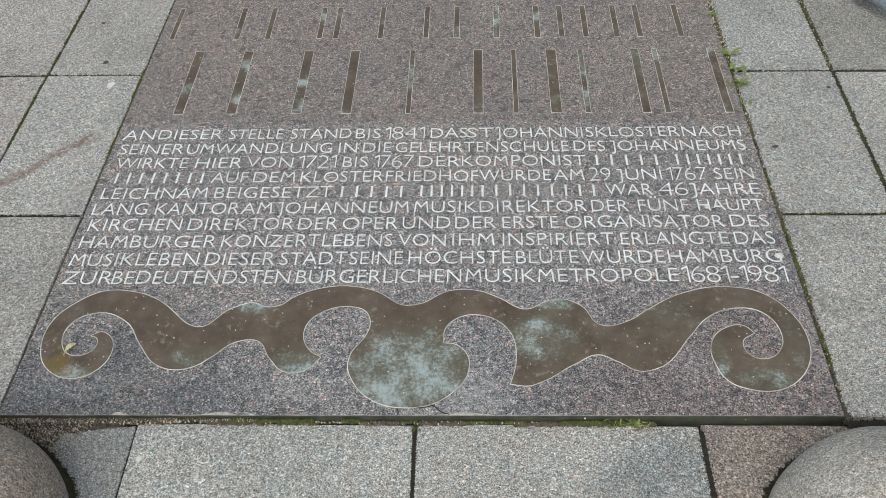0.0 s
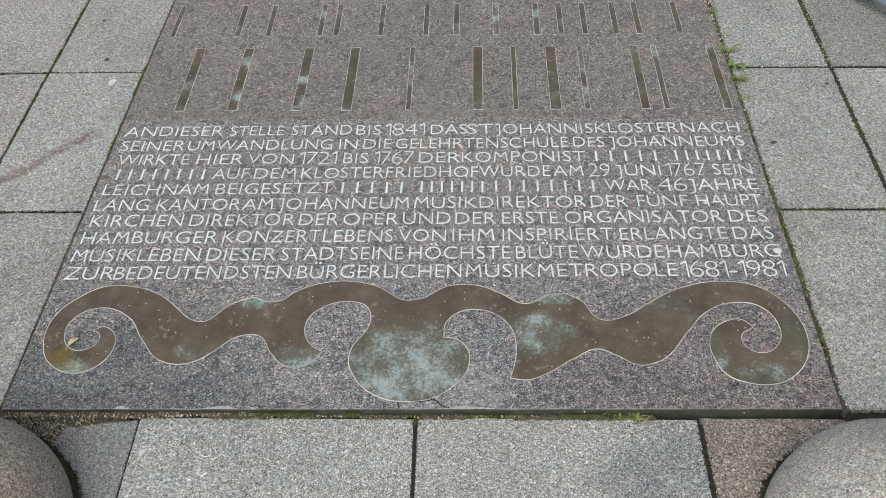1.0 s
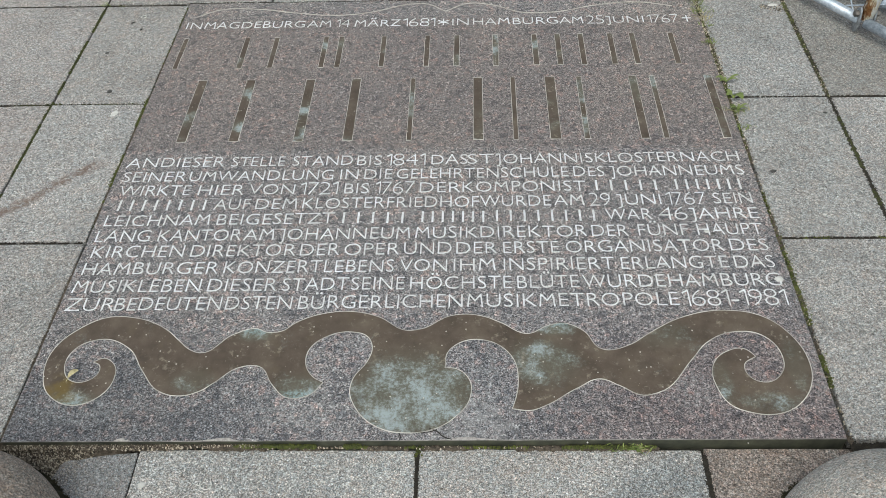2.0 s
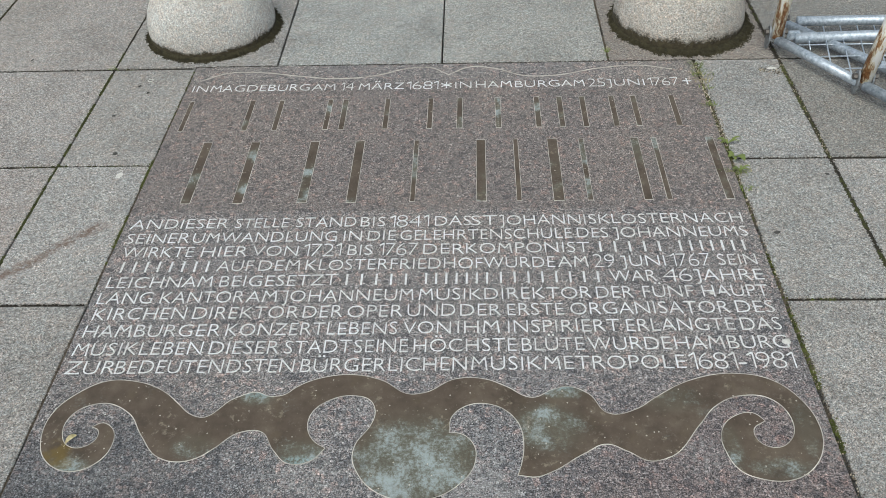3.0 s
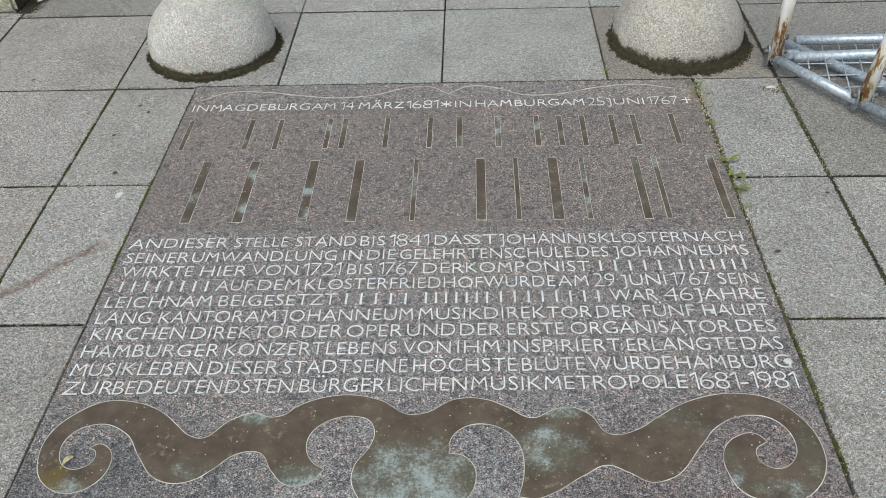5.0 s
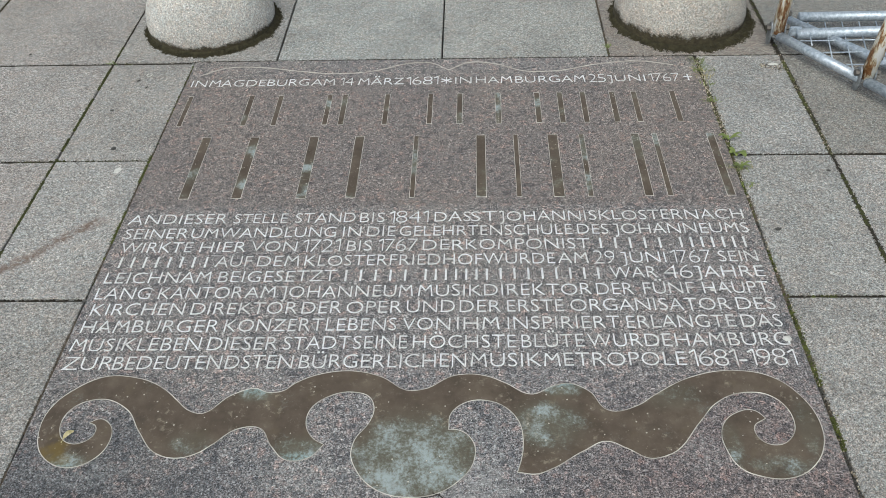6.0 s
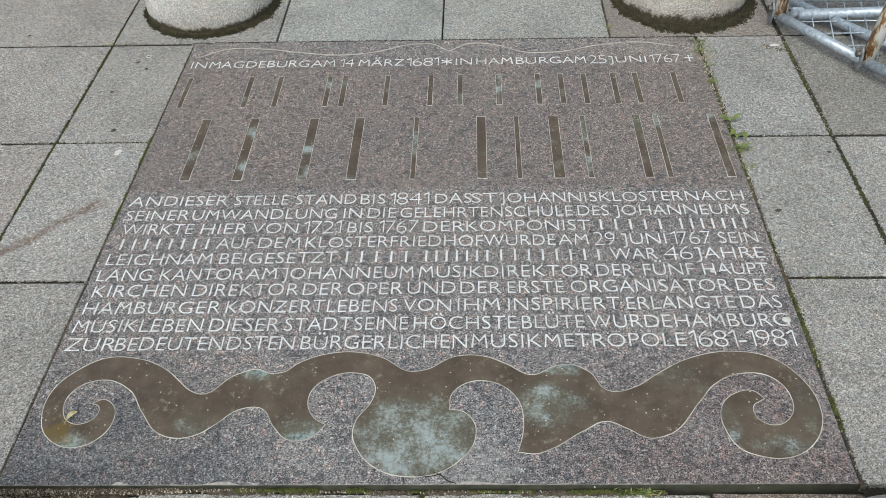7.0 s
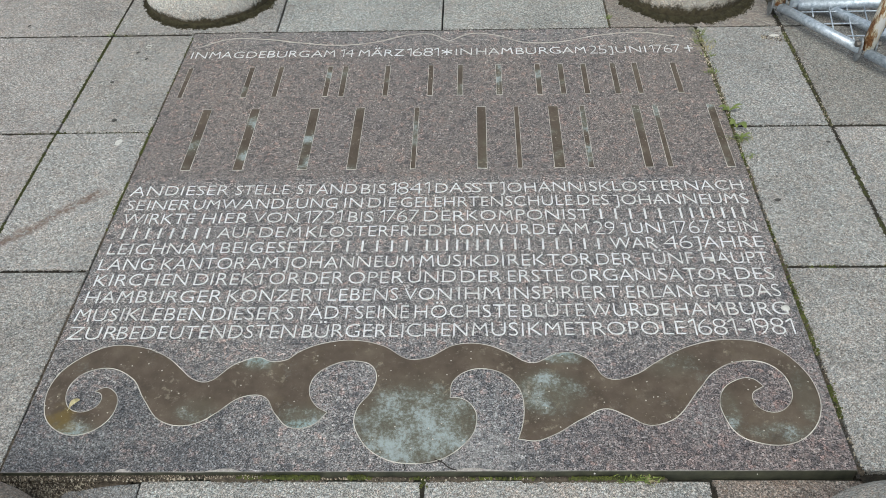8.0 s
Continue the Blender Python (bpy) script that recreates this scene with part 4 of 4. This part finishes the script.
def leafy_weed(x, y, z, leaves, seed, label):
    thing = empty("weed", x, y, z, label=label, category="weed", group="weeds in the joints")
    r2 = random.Random(seed)
    for a, ln, wd in leaves:
        bm = bmesh.new()
        d, s = Vector((math.cos(radians(a)), math.sin(radians(a)), 0)), Vector((-math.sin(radians(a)), math.cos(radians(a)), 0))
        rows = []
        for k in range(9):
            u = k / 8
            c = d * ln * u + Vector((0, 0, 0.006 + 0.028 * math.sin(u * 2.4) * ln / 0.06))
            w = wd * (math.sin(math.pi * min(1, u * 0.93 + 0.05)) ** 0.8) * (1 + (0.18 if k % 2 else -0.1))
            rows.append([bm.verts.new(c - s * w + Vector((0, 0, 0.15 * w))), bm.verts.new(c), bm.verts.new(c + s * w + Vector((0, 0, 0.15 * w)))])
        for p, q in zip(rows, rows[1:]):
            bm.faces.new((p[0], p[1], q[1], q[0]))
            bm.faces.new((p[1], p[2], q[2], q[1]))
        part("leaf", bm, GREEN, thing, "", True)
    return thing


clumps("joint_moss", [(-0.749, 0.5, -0.749, 1.48, 0.003, 260, -0.004), (-0.999, 0.05, -0.999, 1.6, 0.0035, 4200, -0.0020), (1.0, 0.4, 1.0, 1.45, 0.004, 1300, -0.0010), (-1.3, 1.0, -0.76, 1.0, 0.004, 160, -0.004),
                      (-1.05, 1.494, -0.94, 1.494, 0.010, 120, -0.003), (-1.02, 1.0, -0.9, 1.0, 0.008, 60, -0.003)], MOSS_DARK, "thin green moss in the paving joints", 5, 0.0040)
clumps("edge_moss", [(-0.7495, 0.90, -0.7495, 1.02, 0.005, 260, -0.001), (-0.7495, 0.62, -0.7495, 0.80, 0.005, 220, -0.001), (-0.7495, 1.18, -0.7495, 1.48, 0.004, 200, -0.002), (0.753, 0.0, 0.753, 1.5, 0.009, 1100, -0.003), (0.754, 0.10, 0.754, 0.46, 0.009, 420, -0.002), (0.757, 0.20, 0.757, 0.25, 0.010, 80, -0.002), (0.754, 1.0, 0.754, 1.48, 0.010, 1200, -0.002),
                     (0.5, 1.52, 0.5, 1.62, 0.006, 60, -0.003), (0.75, 1.5, 0.98, 1.503, 0.004, 160, -0.004), (0.80, 0.498, 1.3, 0.498, 0.005, 160, -0.003), (1.0, 1.2, 1.0, 1.47, 0.0055, 900, -0.001), (1.0, 1.55, 1.0, 1.85, 0.005, 300, -0.001)],
       MOSS, "patchy green moss along the stone's edge", 6, 0.0028, 0.8)
clumps("edge_dirt", [(0.753, 0.0, 0.753, 1.5, 0.009, 2600, -0.004), (0.5, 1.5, 0.5, 2.0, 0.004, 500, -0.004), (-0.7490, -0.01, -0.7490, 1.5, 0.003, 2200, -0.0035), (-1.505, 2.03, -1.44, 2.6, 0.040, 1500, -0.002), (-1.6, 2.016, -1.0, 2.0, 0.005, 500, -0.003), (-0.74, -0.0115, 0.42, -0.0065, 0.0026, 1500, -0.017), (-0.75, -0.0135, -0.30, -0.0100, 0.0026, 2200, -0.012)],
       SOIL, "dark dirt along the stone's edge", 7, 0.005)
clumps("joint_dirt", [(1.0, 0.3, 1.0, 1.5, 0.0050, 5200, -0.0025), (0.755, -0.010, 1.3, -0.007, 0.008, 4200, -0.009), (0.5, -0.5, 0.5, -0.02, 0.006, 2600, -0.0215), (0.0, -0.5, 0.0, -0.02, 0.0045, 1800, -0.0215), (-0.5035, -0.5, -0.5035, -0.03, 0.003, 1200, -0.0225), (-1.0, 1.4, -1.0, 2.0, 0.003, 1400, -0.003), (1.001, 1.1, 1.001, 1.52, 0.0058, 2000, -0.002), (0.999, 1.5, 0.999, 2.05, 0.0075, 2600, -0.002), (1.0, 1.003, 1.6, 1.003, 0.0025, 500, -0.005), (-2.0, 1.494, -1.0, 1.494, 0.003, 800, -0.005), (-2.0, 1.0, -0.76, 1.0, 0.003, 1000, -0.005), (0.76, 0.498, 1.6, 0.498, 0.003, 900, -0.005), (-1.8, 0.492, -0.76, 0.492, 0.003, 900, -0.005), (-1.0, 1.494, -0.76, 1.494, 0.002, 250, -0.005), (-1.5, 2.0, 1.7, 2.0, 0.0035, 3600, -0.003), (-2.0, 1.494, -0.76, 1.494, 0.003, 900, -0.003), (0.5, 1.5, 1.7, 1.5, 0.003, 1400, -0.003), (-0.75, 1.501, 0.75, 1.501, 0.003, 2400, -0.0025), (0.76, 1.003, 1.7, 1.003, 0.0025, 1100, -0.0035)], JOINT_DIRT, "dark dirt in the paving joints", 12, 0.0042, 0.55, "dirt", -0.7)
# the wedge beside the block paints its shadow along with the moss
clumps("moss_and_shade", [(-1.500, 2.035, -1.485, 2.75, 0.030, 9000, -0.002), (-1.49, 2.05, -1.45, 2.75, 0.050, 5200, -0.003), (-1.5, 1.60, -1.5, 2.03, 0.004, 900, -0.003)], MOSS_SHADE, "dark wet moss and painted shade beside the concrete block", 14, 0.0055, 0.5, "moss", -0.8)
clumps("foot_moss", [(-0.25, -0.0095, 0.42, -0.0062, 0.0026, 620, -0.014), (-0.33, -0.0100, -0.10, -0.0085, 0.003, 1300, -0.010), (0.26, -0.0070, 0.40, -0.0062, 0.0028, 260, -0.013),
                     (0.0, -0.03, 0.0, -0.008, 0.006, 40, -0.018)], MOSS, "green moss along the foot of the stone", 8, 0.0026, 0.8)
clumps("grit", [(-0.74, -0.0115, 0.30, -0.0068, 0.0032, 800, -0.0160), (-0.77, -0.055, -0.58, -0.055, 0.085, 4600, -0.0212), (0.753, 0.0, 0.753, 1.48, 0.008, 520, -0.001), (-0.76, -0.0150, -0.42, -0.0110, 0.005, 2200, -0.0105), (-0.42, -0.0105, -0.28, -0.0095, 0.003, 260, -0.009), (-0.75, -0.04, -0.60, -0.04, 0.05, 2600, -0.0205), (1.0, 1.0, 1.0, 1.5, 0.006, 240, 0.0005), (0.752, 1.05, 0.752, 1.48, 0.009, 500, 0.001), (0.93, 1.44, 0.99, 1.42, 0.014, 90, 0.001)],
       PEBBLE, "pale grit and small pebbles in dark soil", 9, 0.0020, 0.9, "grit", -0.6)
clumps("stone_litter", [(-0.7, 0.15, 0.7, 0.15, 0.20, 60, 0.001), (-0.7, 0.8, 0.7, 0.8, 0.6, 40, 0.001), (-1.4, 0.9, -0.8, 0.9, 1.0, 30, 0.001), (0.8, 0.8, 1.2, 0.8, 0.8, 24, 0.001)],
       PALE, "scattered pale crumbs", 10, 0.0018, 0.5, "grit")
tuft(0.385, -0.008, -0.018, 22, 0.014, 0.018, 21, GREEN, "small green grass tuft at the foot of the stone")
tuft(0.345, -0.008, -0.018, 10, 0.012, 0.014, 22, GREEN, "small green grass tuft at the foot of the stone")
tuft(0.405, -0.008, -0.018, 8, 0.012, 0.030, 23, STRAW, "dry straw-coloured grass wisp at the foot of the stone")
tuft(0.757, 0.945, -0.003, 18, 0.020, 0.030, 24, GREEN, "small green grass tuft by the stone's edge")
tuft(0.760, 0.875, -0.003, 10, 0.016, 0.020, 25, GREEN, "small green grass tuft by the stone's edge")
tuft(0.752, 1.450, -0.003, 16, 0.016, 0.020, 26, GREEN, "small green grass tuft by the stone's edge")
tuft(0.756, 1.410, -0.003, 22, 0.022, 0.024, 30, GREEN, "small green grass tuft by the stone's edge")
tuft(0.757, 1.250, -0.003, 18, 0.020, 0.022, 33, GREEN, "small green grass tuft by the stone's edge")
tuft(0.753, 1.340, -0.003, 12, 0.014, 0.018, 27, GREEN, "small green grass tuft by the stone's edge")
tuft(0.754, 1.475, -0.003, 16, 0.020, 0.024, 35, GREEN, "small green grass tuft by the stone's edge")
tuft(0.757, 1.375, -0.003, 14, 0.018, 0.022, 36, STRAW, "dry straw-coloured grass wisp by the stone's edge")
tuft(0.502, 1.560, -0.003, 10, 0.014, 0.016, 28, GREEN, "small green grass tuft in a slab joint")
tuft(-1.000, 1.494, -0.003, 12, 0.014, 0.018, 29, GREEN, "small green grass tuft in a slab joint")
leafy_weed(0.755, 1.062, -0.003, [(165, 0.028, 0.0065), (195, 0.020, 0.0048), (12, 0.038, 0.0038), (-12, 0.030, 0.0030), (100, 0.015, 0.0030)], 31, "green leafy weed growing by the stone's edge")
leafy_weed(0.759, 1.003, -0.003, [(205, 0.020, 0.0070), (-62, 0.036, 0.0105), (140, 0.020, 0.0060), (-100, 0.024, 0.0058)], 32, "green leafy weed growing by the stone's edge")
leafy_weed(0.759, 0.945, -0.003, [(190, 0.022, 0.0030), (10, 0.029, 0.0028), (-25, 0.024, 0.0028), (150, 0.019, 0.0024), (60, 0.017, 0.0024)], 34, "thin-leaved weed growing by the stone's edge")
tuft(0.759, 0.950, -0.003, 12, 0.016, 0.024, 37, STRAW, "dry straw-coloured grass wisp by the stone's edge")


def patch(name, x, y, z, rx, ry, turn, h, seed, mat, label, category):
    """A low uneven lump lying flat."""
    r2 = random.Random(seed)
    bm = bmesh.new()
    rim_, mid_ = [], []
    for k in range(18):
        a = 2 * math.pi * k / 18
        j = 1 + 0.14 * r2.uniform(-1, 1)
        p = Vector((rx * math.cos(a) * j, ry * math.sin(a) * j, 0))
        rim_.append(bm.verts.new(p))
        mid_.append(bm.verts.new(p * 0.6 + Vector((0, 0, h * r2.uniform(0.7, 1)))))
    ring_faces(bm, rim_, mid_)
    bm.faces.new(mid_)
    ob = part(name, bm, mat, None, label, True)
    ob.matrix_basis = pose(x, y, z, 0, 0, turn)
    return tagged(ob, category=category)


patch("bird_dropping", -0.821, 0.955, 0.0, 0.0090, 0.0125, -18, 0.0012, 41, PALE, "dried white oval spot on a paving slab", "dropping")
patch("bird_dropping", 0.722, 0.376, 0.0005, 0.009, 0.008, 0, 0.0012, 42, PALE, "dried white spot on the lettering", "dropping")
patch("bird_dropping", 0.603, 0.515, 0.0005, 0.006, 0.005, 0, 0.0012, 43, PALE, "dried white spot on the lettering", "dropping")
patch("chewing_gum", -0.862, 1.053, 0.0, 0.007, 0.008, 0, 0.001, 44, GUM, "dark flattened gum spot on a paving slab", "gum")
patch("chewing_gum", 0.615, 0.509, 0.0005, 0.0045, 0.0035, 0, 0.001, 52, GUM, "small dark gum spot on the lettering", "gum")
patch("chewing_gum", 0.972, 0.932, 0.0, 0.006, 0.0045, 0, 0.001, 45, GUM, "dark flattened gum spot on a paving slab", "gum")
patch("chewing_gum", 0.792, 0.712, 0.0, 0.008, 0.005, 20, 0.001, 46, GUM, "dark flattened gum spot on a paving slab", "gum")
patch("bird_dropping", -1.478, 2.13, 0.003, 0.010, 0.007, 30, 0.002, 54, PALE, "dried white spot on dark moss", "dropping")
patch("stone_flake", 0.968, 1.443, 0.0, 0.0145, 0.0060, 4, 0.004, 47, PALE, "pale flake lying beside the barrier", "flake")
patch("stone_flake", -0.478, -0.082, FRONT, 0.006, 0.006, 10, 0.003, 48, PALE, "pale flake on the paving", "flake")

patch("chewing_gum", -0.923, 1.237, 0.0, 0.006, 0.0045, 20, 0.001, 53, GUM, "dark flattened gum spot on a paving slab", "gum")
patch("twig", -0.892, 1.393, 0.0, 0.007, 0.0018, 35, 0.003, 49, GUM, "small dark twig on a paving slab", "twig")
patch("twig", -0.858, 1.356, 0.0, 0.006, 0.0018, 60, 0.003, 50, GUM, "small dark twig on a paving slab", "twig")
patch("twig", -1.279, 1.557, 0.0, 0.006, 0.0014, 40, 0.003, 51, GUM, "small dark twig on a paving slab", "twig")



def curl(x, y, z, r, sweep, turn, label):
    """A thin pale scuff bent into part of a ring."""
    arc = [(r * math.cos(radians(a)), 0.8 * r * math.sin(radians(a))) for a in range(0, sweep, 15)]
    ob = part("scuff", flat_curve([arc], 0.0, False, 0.0012, False), PALE, None, label)
    ob.matrix_basis = pose(x, y, z, 0, 0, turn)
    return tagged(ob, category="scuff")


curl(-0.869, 1.426, 0.0, 0.008, 345, 20, "small pale ring mark on a paving slab")
curl(-0.365, -0.081, FRONT + 0.001, 0.011, 260, 150, "pale curled scuff on the front paving")
curl(-0.376, -0.079, FRONT + 0.001, 0.005, 170, 200, "short pale scuff on the front paving")

leaf = empty("withered_leaf", -0.658, 0.133, 0.004, label="small curled yellow-brown leaf lying on the bronze", category="leaf")
bm = bmesh.new()
rows = []
for k in range(10):
    u = k / 9
    w = 0.0052 * math.sin(math.pi * (0.06 + 0.88 * u)) ** 0.7
    rows.append([bm.verts.new(((u - 0.5) * 0.024, s * w, 0.003 + 0.005 * (s + 0.3) ** 2 * w / 0.006 + 0.002 * math.sin(u * 3.1))) for s in (-1, -0.5, 0, 0.5, 1)])
for p, q in zip(rows, rows[1:]):
    for i in range(4):
        bm.faces.new((p[i], p[i + 1], q[i + 1], q[i]))
part("blade", bm, LEAF, leaf, "", True)
part("stalk", tube([(-0.011, 0, 0.004), (-0.019, -0.004, 0.001)], 0.0009, 6), LEAF, leaf)
leaf.rotation_euler.z = radians(50)
leaf.scale = (0.95, 0.60, 1.0)
tan_leaf = tagged(copy_thing(leaf, pose(0.752, 1.405, 0.002, 0, 20, 110)), "small tan leaf caught at the stone's edge")

# ---------------------------------------------------------------- paving
pavement = empty("pavement", label="grey exposed-aggregate concrete slabs laid in a square grid", category="pavement", kind="structure")
bed_bm = box(0, 1.0, -0.050, 16.0, 16.0, 0.036)
bed = part("joint_bed", bed_bm, JOINT, pavement, "dark sandy joints")
soil = part("soil_patch", box(-0.67, -0.07, -0.020, 0.30, 0.15, 0.024, 0.004), SOIL, pavement, "bare soil at a broken slab corner")
soil.location.z = -0.0155

rng = random.Random(11)
FULL = [mesh_of("paving_slab", outline_block(rect_loop(0.4965, 0.4930, 0.03), 0.05, 0.0016, 0.0012, rng), SLAB) for _ in range(5)]
HALF = [mesh_of("paving_slab", outline_block(rect_loop(0.2470, 0.4930, 0.03), 0.05, 0.0016, 0.0012, rng), SLAB) for _ in range(3)]
RED = mesh_of("paving_slab", outline_block(rect_loop(0.4965, 0.4930, 0.03), 0.05, 0.0016, 0.0012, rng), SLAB_RED)
BROWN = mesh_of("paving_slab", outline_block(rect_loop(0.4965, 0.4930, 0.03), 0.05, 0.0016, 0.0012, rng), SLAB_BROWN)
HALF_DARK = mesh_of("paving_slab", outline_block(rect_loop(0.2470, 0.4930, 0.03), 0.05, 0.0016, 0.0012, rng), SLAB_MID)
DIM = mesh_of("paving_slab", outline_block(rect_loop(0.4965, 0.4930, 0.03), 0.05, 0.0016, 0.0012, rng), SLAB_DIM)
DARK = mesh_of("paving_slab", outline_block(rect_loop(0.4965, 0.4930, 0.03), 0.05, 0.0016, 0.0012, rng), SLAB_DARK)
PINK = [mesh_of("paving_slab", outline_block(rect_loop(0.4965, 0.4930, 0.03), 0.05, 0.0016, 0.0012, rng), SLAB_PINK) for _ in range(3)]
PALER = [mesh_of("paving_slab", outline_block(rect_loop(0.4965, 0.4930, 0.03), 0.05, 0.0016, 0.0012, rng), SLAB_PALE) for _ in range(2)]


def course(y, x):
    """Where the joint near y runs at x: the courses were not laid quite true."""
    off = {0.5: (-0.008, -0.002), 1.0: (0.0, 0.003), 1.5: (-0.006, 0.001)}.get(y, (0.0, 0.0))
    return y + (off[0] if x < 0 else off[1])


def lay(me, x, y, z):
    if abs(x) > 0.8 and 0 <= y <= 2:
        low, high = course(y - 0.25, x), course(y + 0.25, x)
        deep, y = (high - low) / 0.5, (low + high) / 2
    else:
        deep = 1.0
    ob = new("paving_slab", me)
    ob.parent = pavement
    ob.matrix_basis = pose(x + rng.uniform(-0.001, 0.001), y + rng.uniform(-0.001, 0.001), z + rng.uniform(-0.0012, 0.0), rng.uniform(-0.1, 0.1), rng.uniform(-0.1, 0.1), rng.uniform(-0.1, 0.1)) @ Matrix.Diagonal((1, deep, 1, 1))
    return ob


for row in range(-4, 8):
    y = 0.25 + 0.5 * row
    z = FRONT if row < 0 else -0.001
    for col in range(-7, 7):
        x = 0.25 + 0.5 * col
        if row < 0:
            y = 0.25 + 0.5 * row - 0.0060 + 0.006 * max(-1, min(1, x))
        if 0 <= row <= 2 and -1.0 < x < 1.0:
            continue
        if row == -1 and col == -2:
            continue
        if row in (-1, 3) and col == 1:
            lay(RED if row < 0 else BROWN, x, y, z)
        elif row == -1 and col in (-1, 0):
            lay(PALER[col], x, y, z)
        elif 0 <= row <= 3 and col <= -3:
            lay(PINK[(row + col) % 3], x, y, z)
        elif (row, col) in ((2, 2), (2, 3), (3, 2), (3, 3), (4, 2), (4, -3)):
            # slabs with shade painted into their darker colour
            lay(DIM, x, y, z)
        elif (row, col) == (4, 3):
            lay(BROWN, x, y, z)
        else:
            lay(DARK if (row, col) in ((3, -1), (3, 0), (4, 1), (5, -2)) else FULL[rng.randrange(5)], x, y, z)
    if 0 <= row <= 2:
        for x in (-0.8740, 0.8785):
            lay(HALF_DARK if (row == 2 and x > 0) or (row == 0 and x < 0) else HALF[rng.randrange(3)], x, y, z)

# the slab with a broken corner
corner = [(-0.997, -0.497), (-0.75, -0.497), (-0.5018, -0.497), (-0.5018, -0.25), (-0.5018, -0.020), (-0.56, -0.026), (-0.60, -0.034), (-0.628, -0.040), (-0.636, -0.062), (-0.642, -0.085), (-0.66, -0.12), (-0.75, -0.18), (-0.85, -0.22), (-0.997, -0.25)]
broken = part("paving_slab", flat_curve([corner[:5] + glide(corner[4:], False)[1:]], 0.022, True, 0.002), SLAB_OLD, pavement, "grey slab with its corner broken away")
broken.location.z = FRONT - 0.024

# the square goes on beyond: the same slabs, joined
verts, faces = [], []
for i in range(-16, 16):
    for j in range(-14, 18):
        if -7 <= i <= 6 and -4 <= j <= 7:
            continue
        x, y, z = 0.25 + 0.5 * i, 0.25 + 0.5 * j, (FRONT if j < 0 else -0.001) - rng.uniform(0, 0.001)
        b0 = len(verts)
        for w, d, h in ((0.2465, 0.2455, z - 0.03), (0.2465, 0.2455, z - 0.002), (0.2450, 0.2440, z)):
            verts += [(x - w, y - d, h), (x + w, y - d, h), (x + w, y + d, h), (x - w, y + d, h)]
        for k in range(4):
            for q in (0, 4):
                faces.append((b0 + q + k, b0 + q + (k + 1) % 4, b0 + q + 4 + (k + 1) % 4, b0 + q + 4 + k))
        faces.append((b0 + 8, b0 + 9, b0 + 10, b0 + 11))
more = bpy.data.meshes.new("more_slabs")
more.from_pydata(verts, [], faces)
tagged(part("more_slabs", more, SLAB_MID, pavement, "grey slabs of the wider square"), kind="stuff")
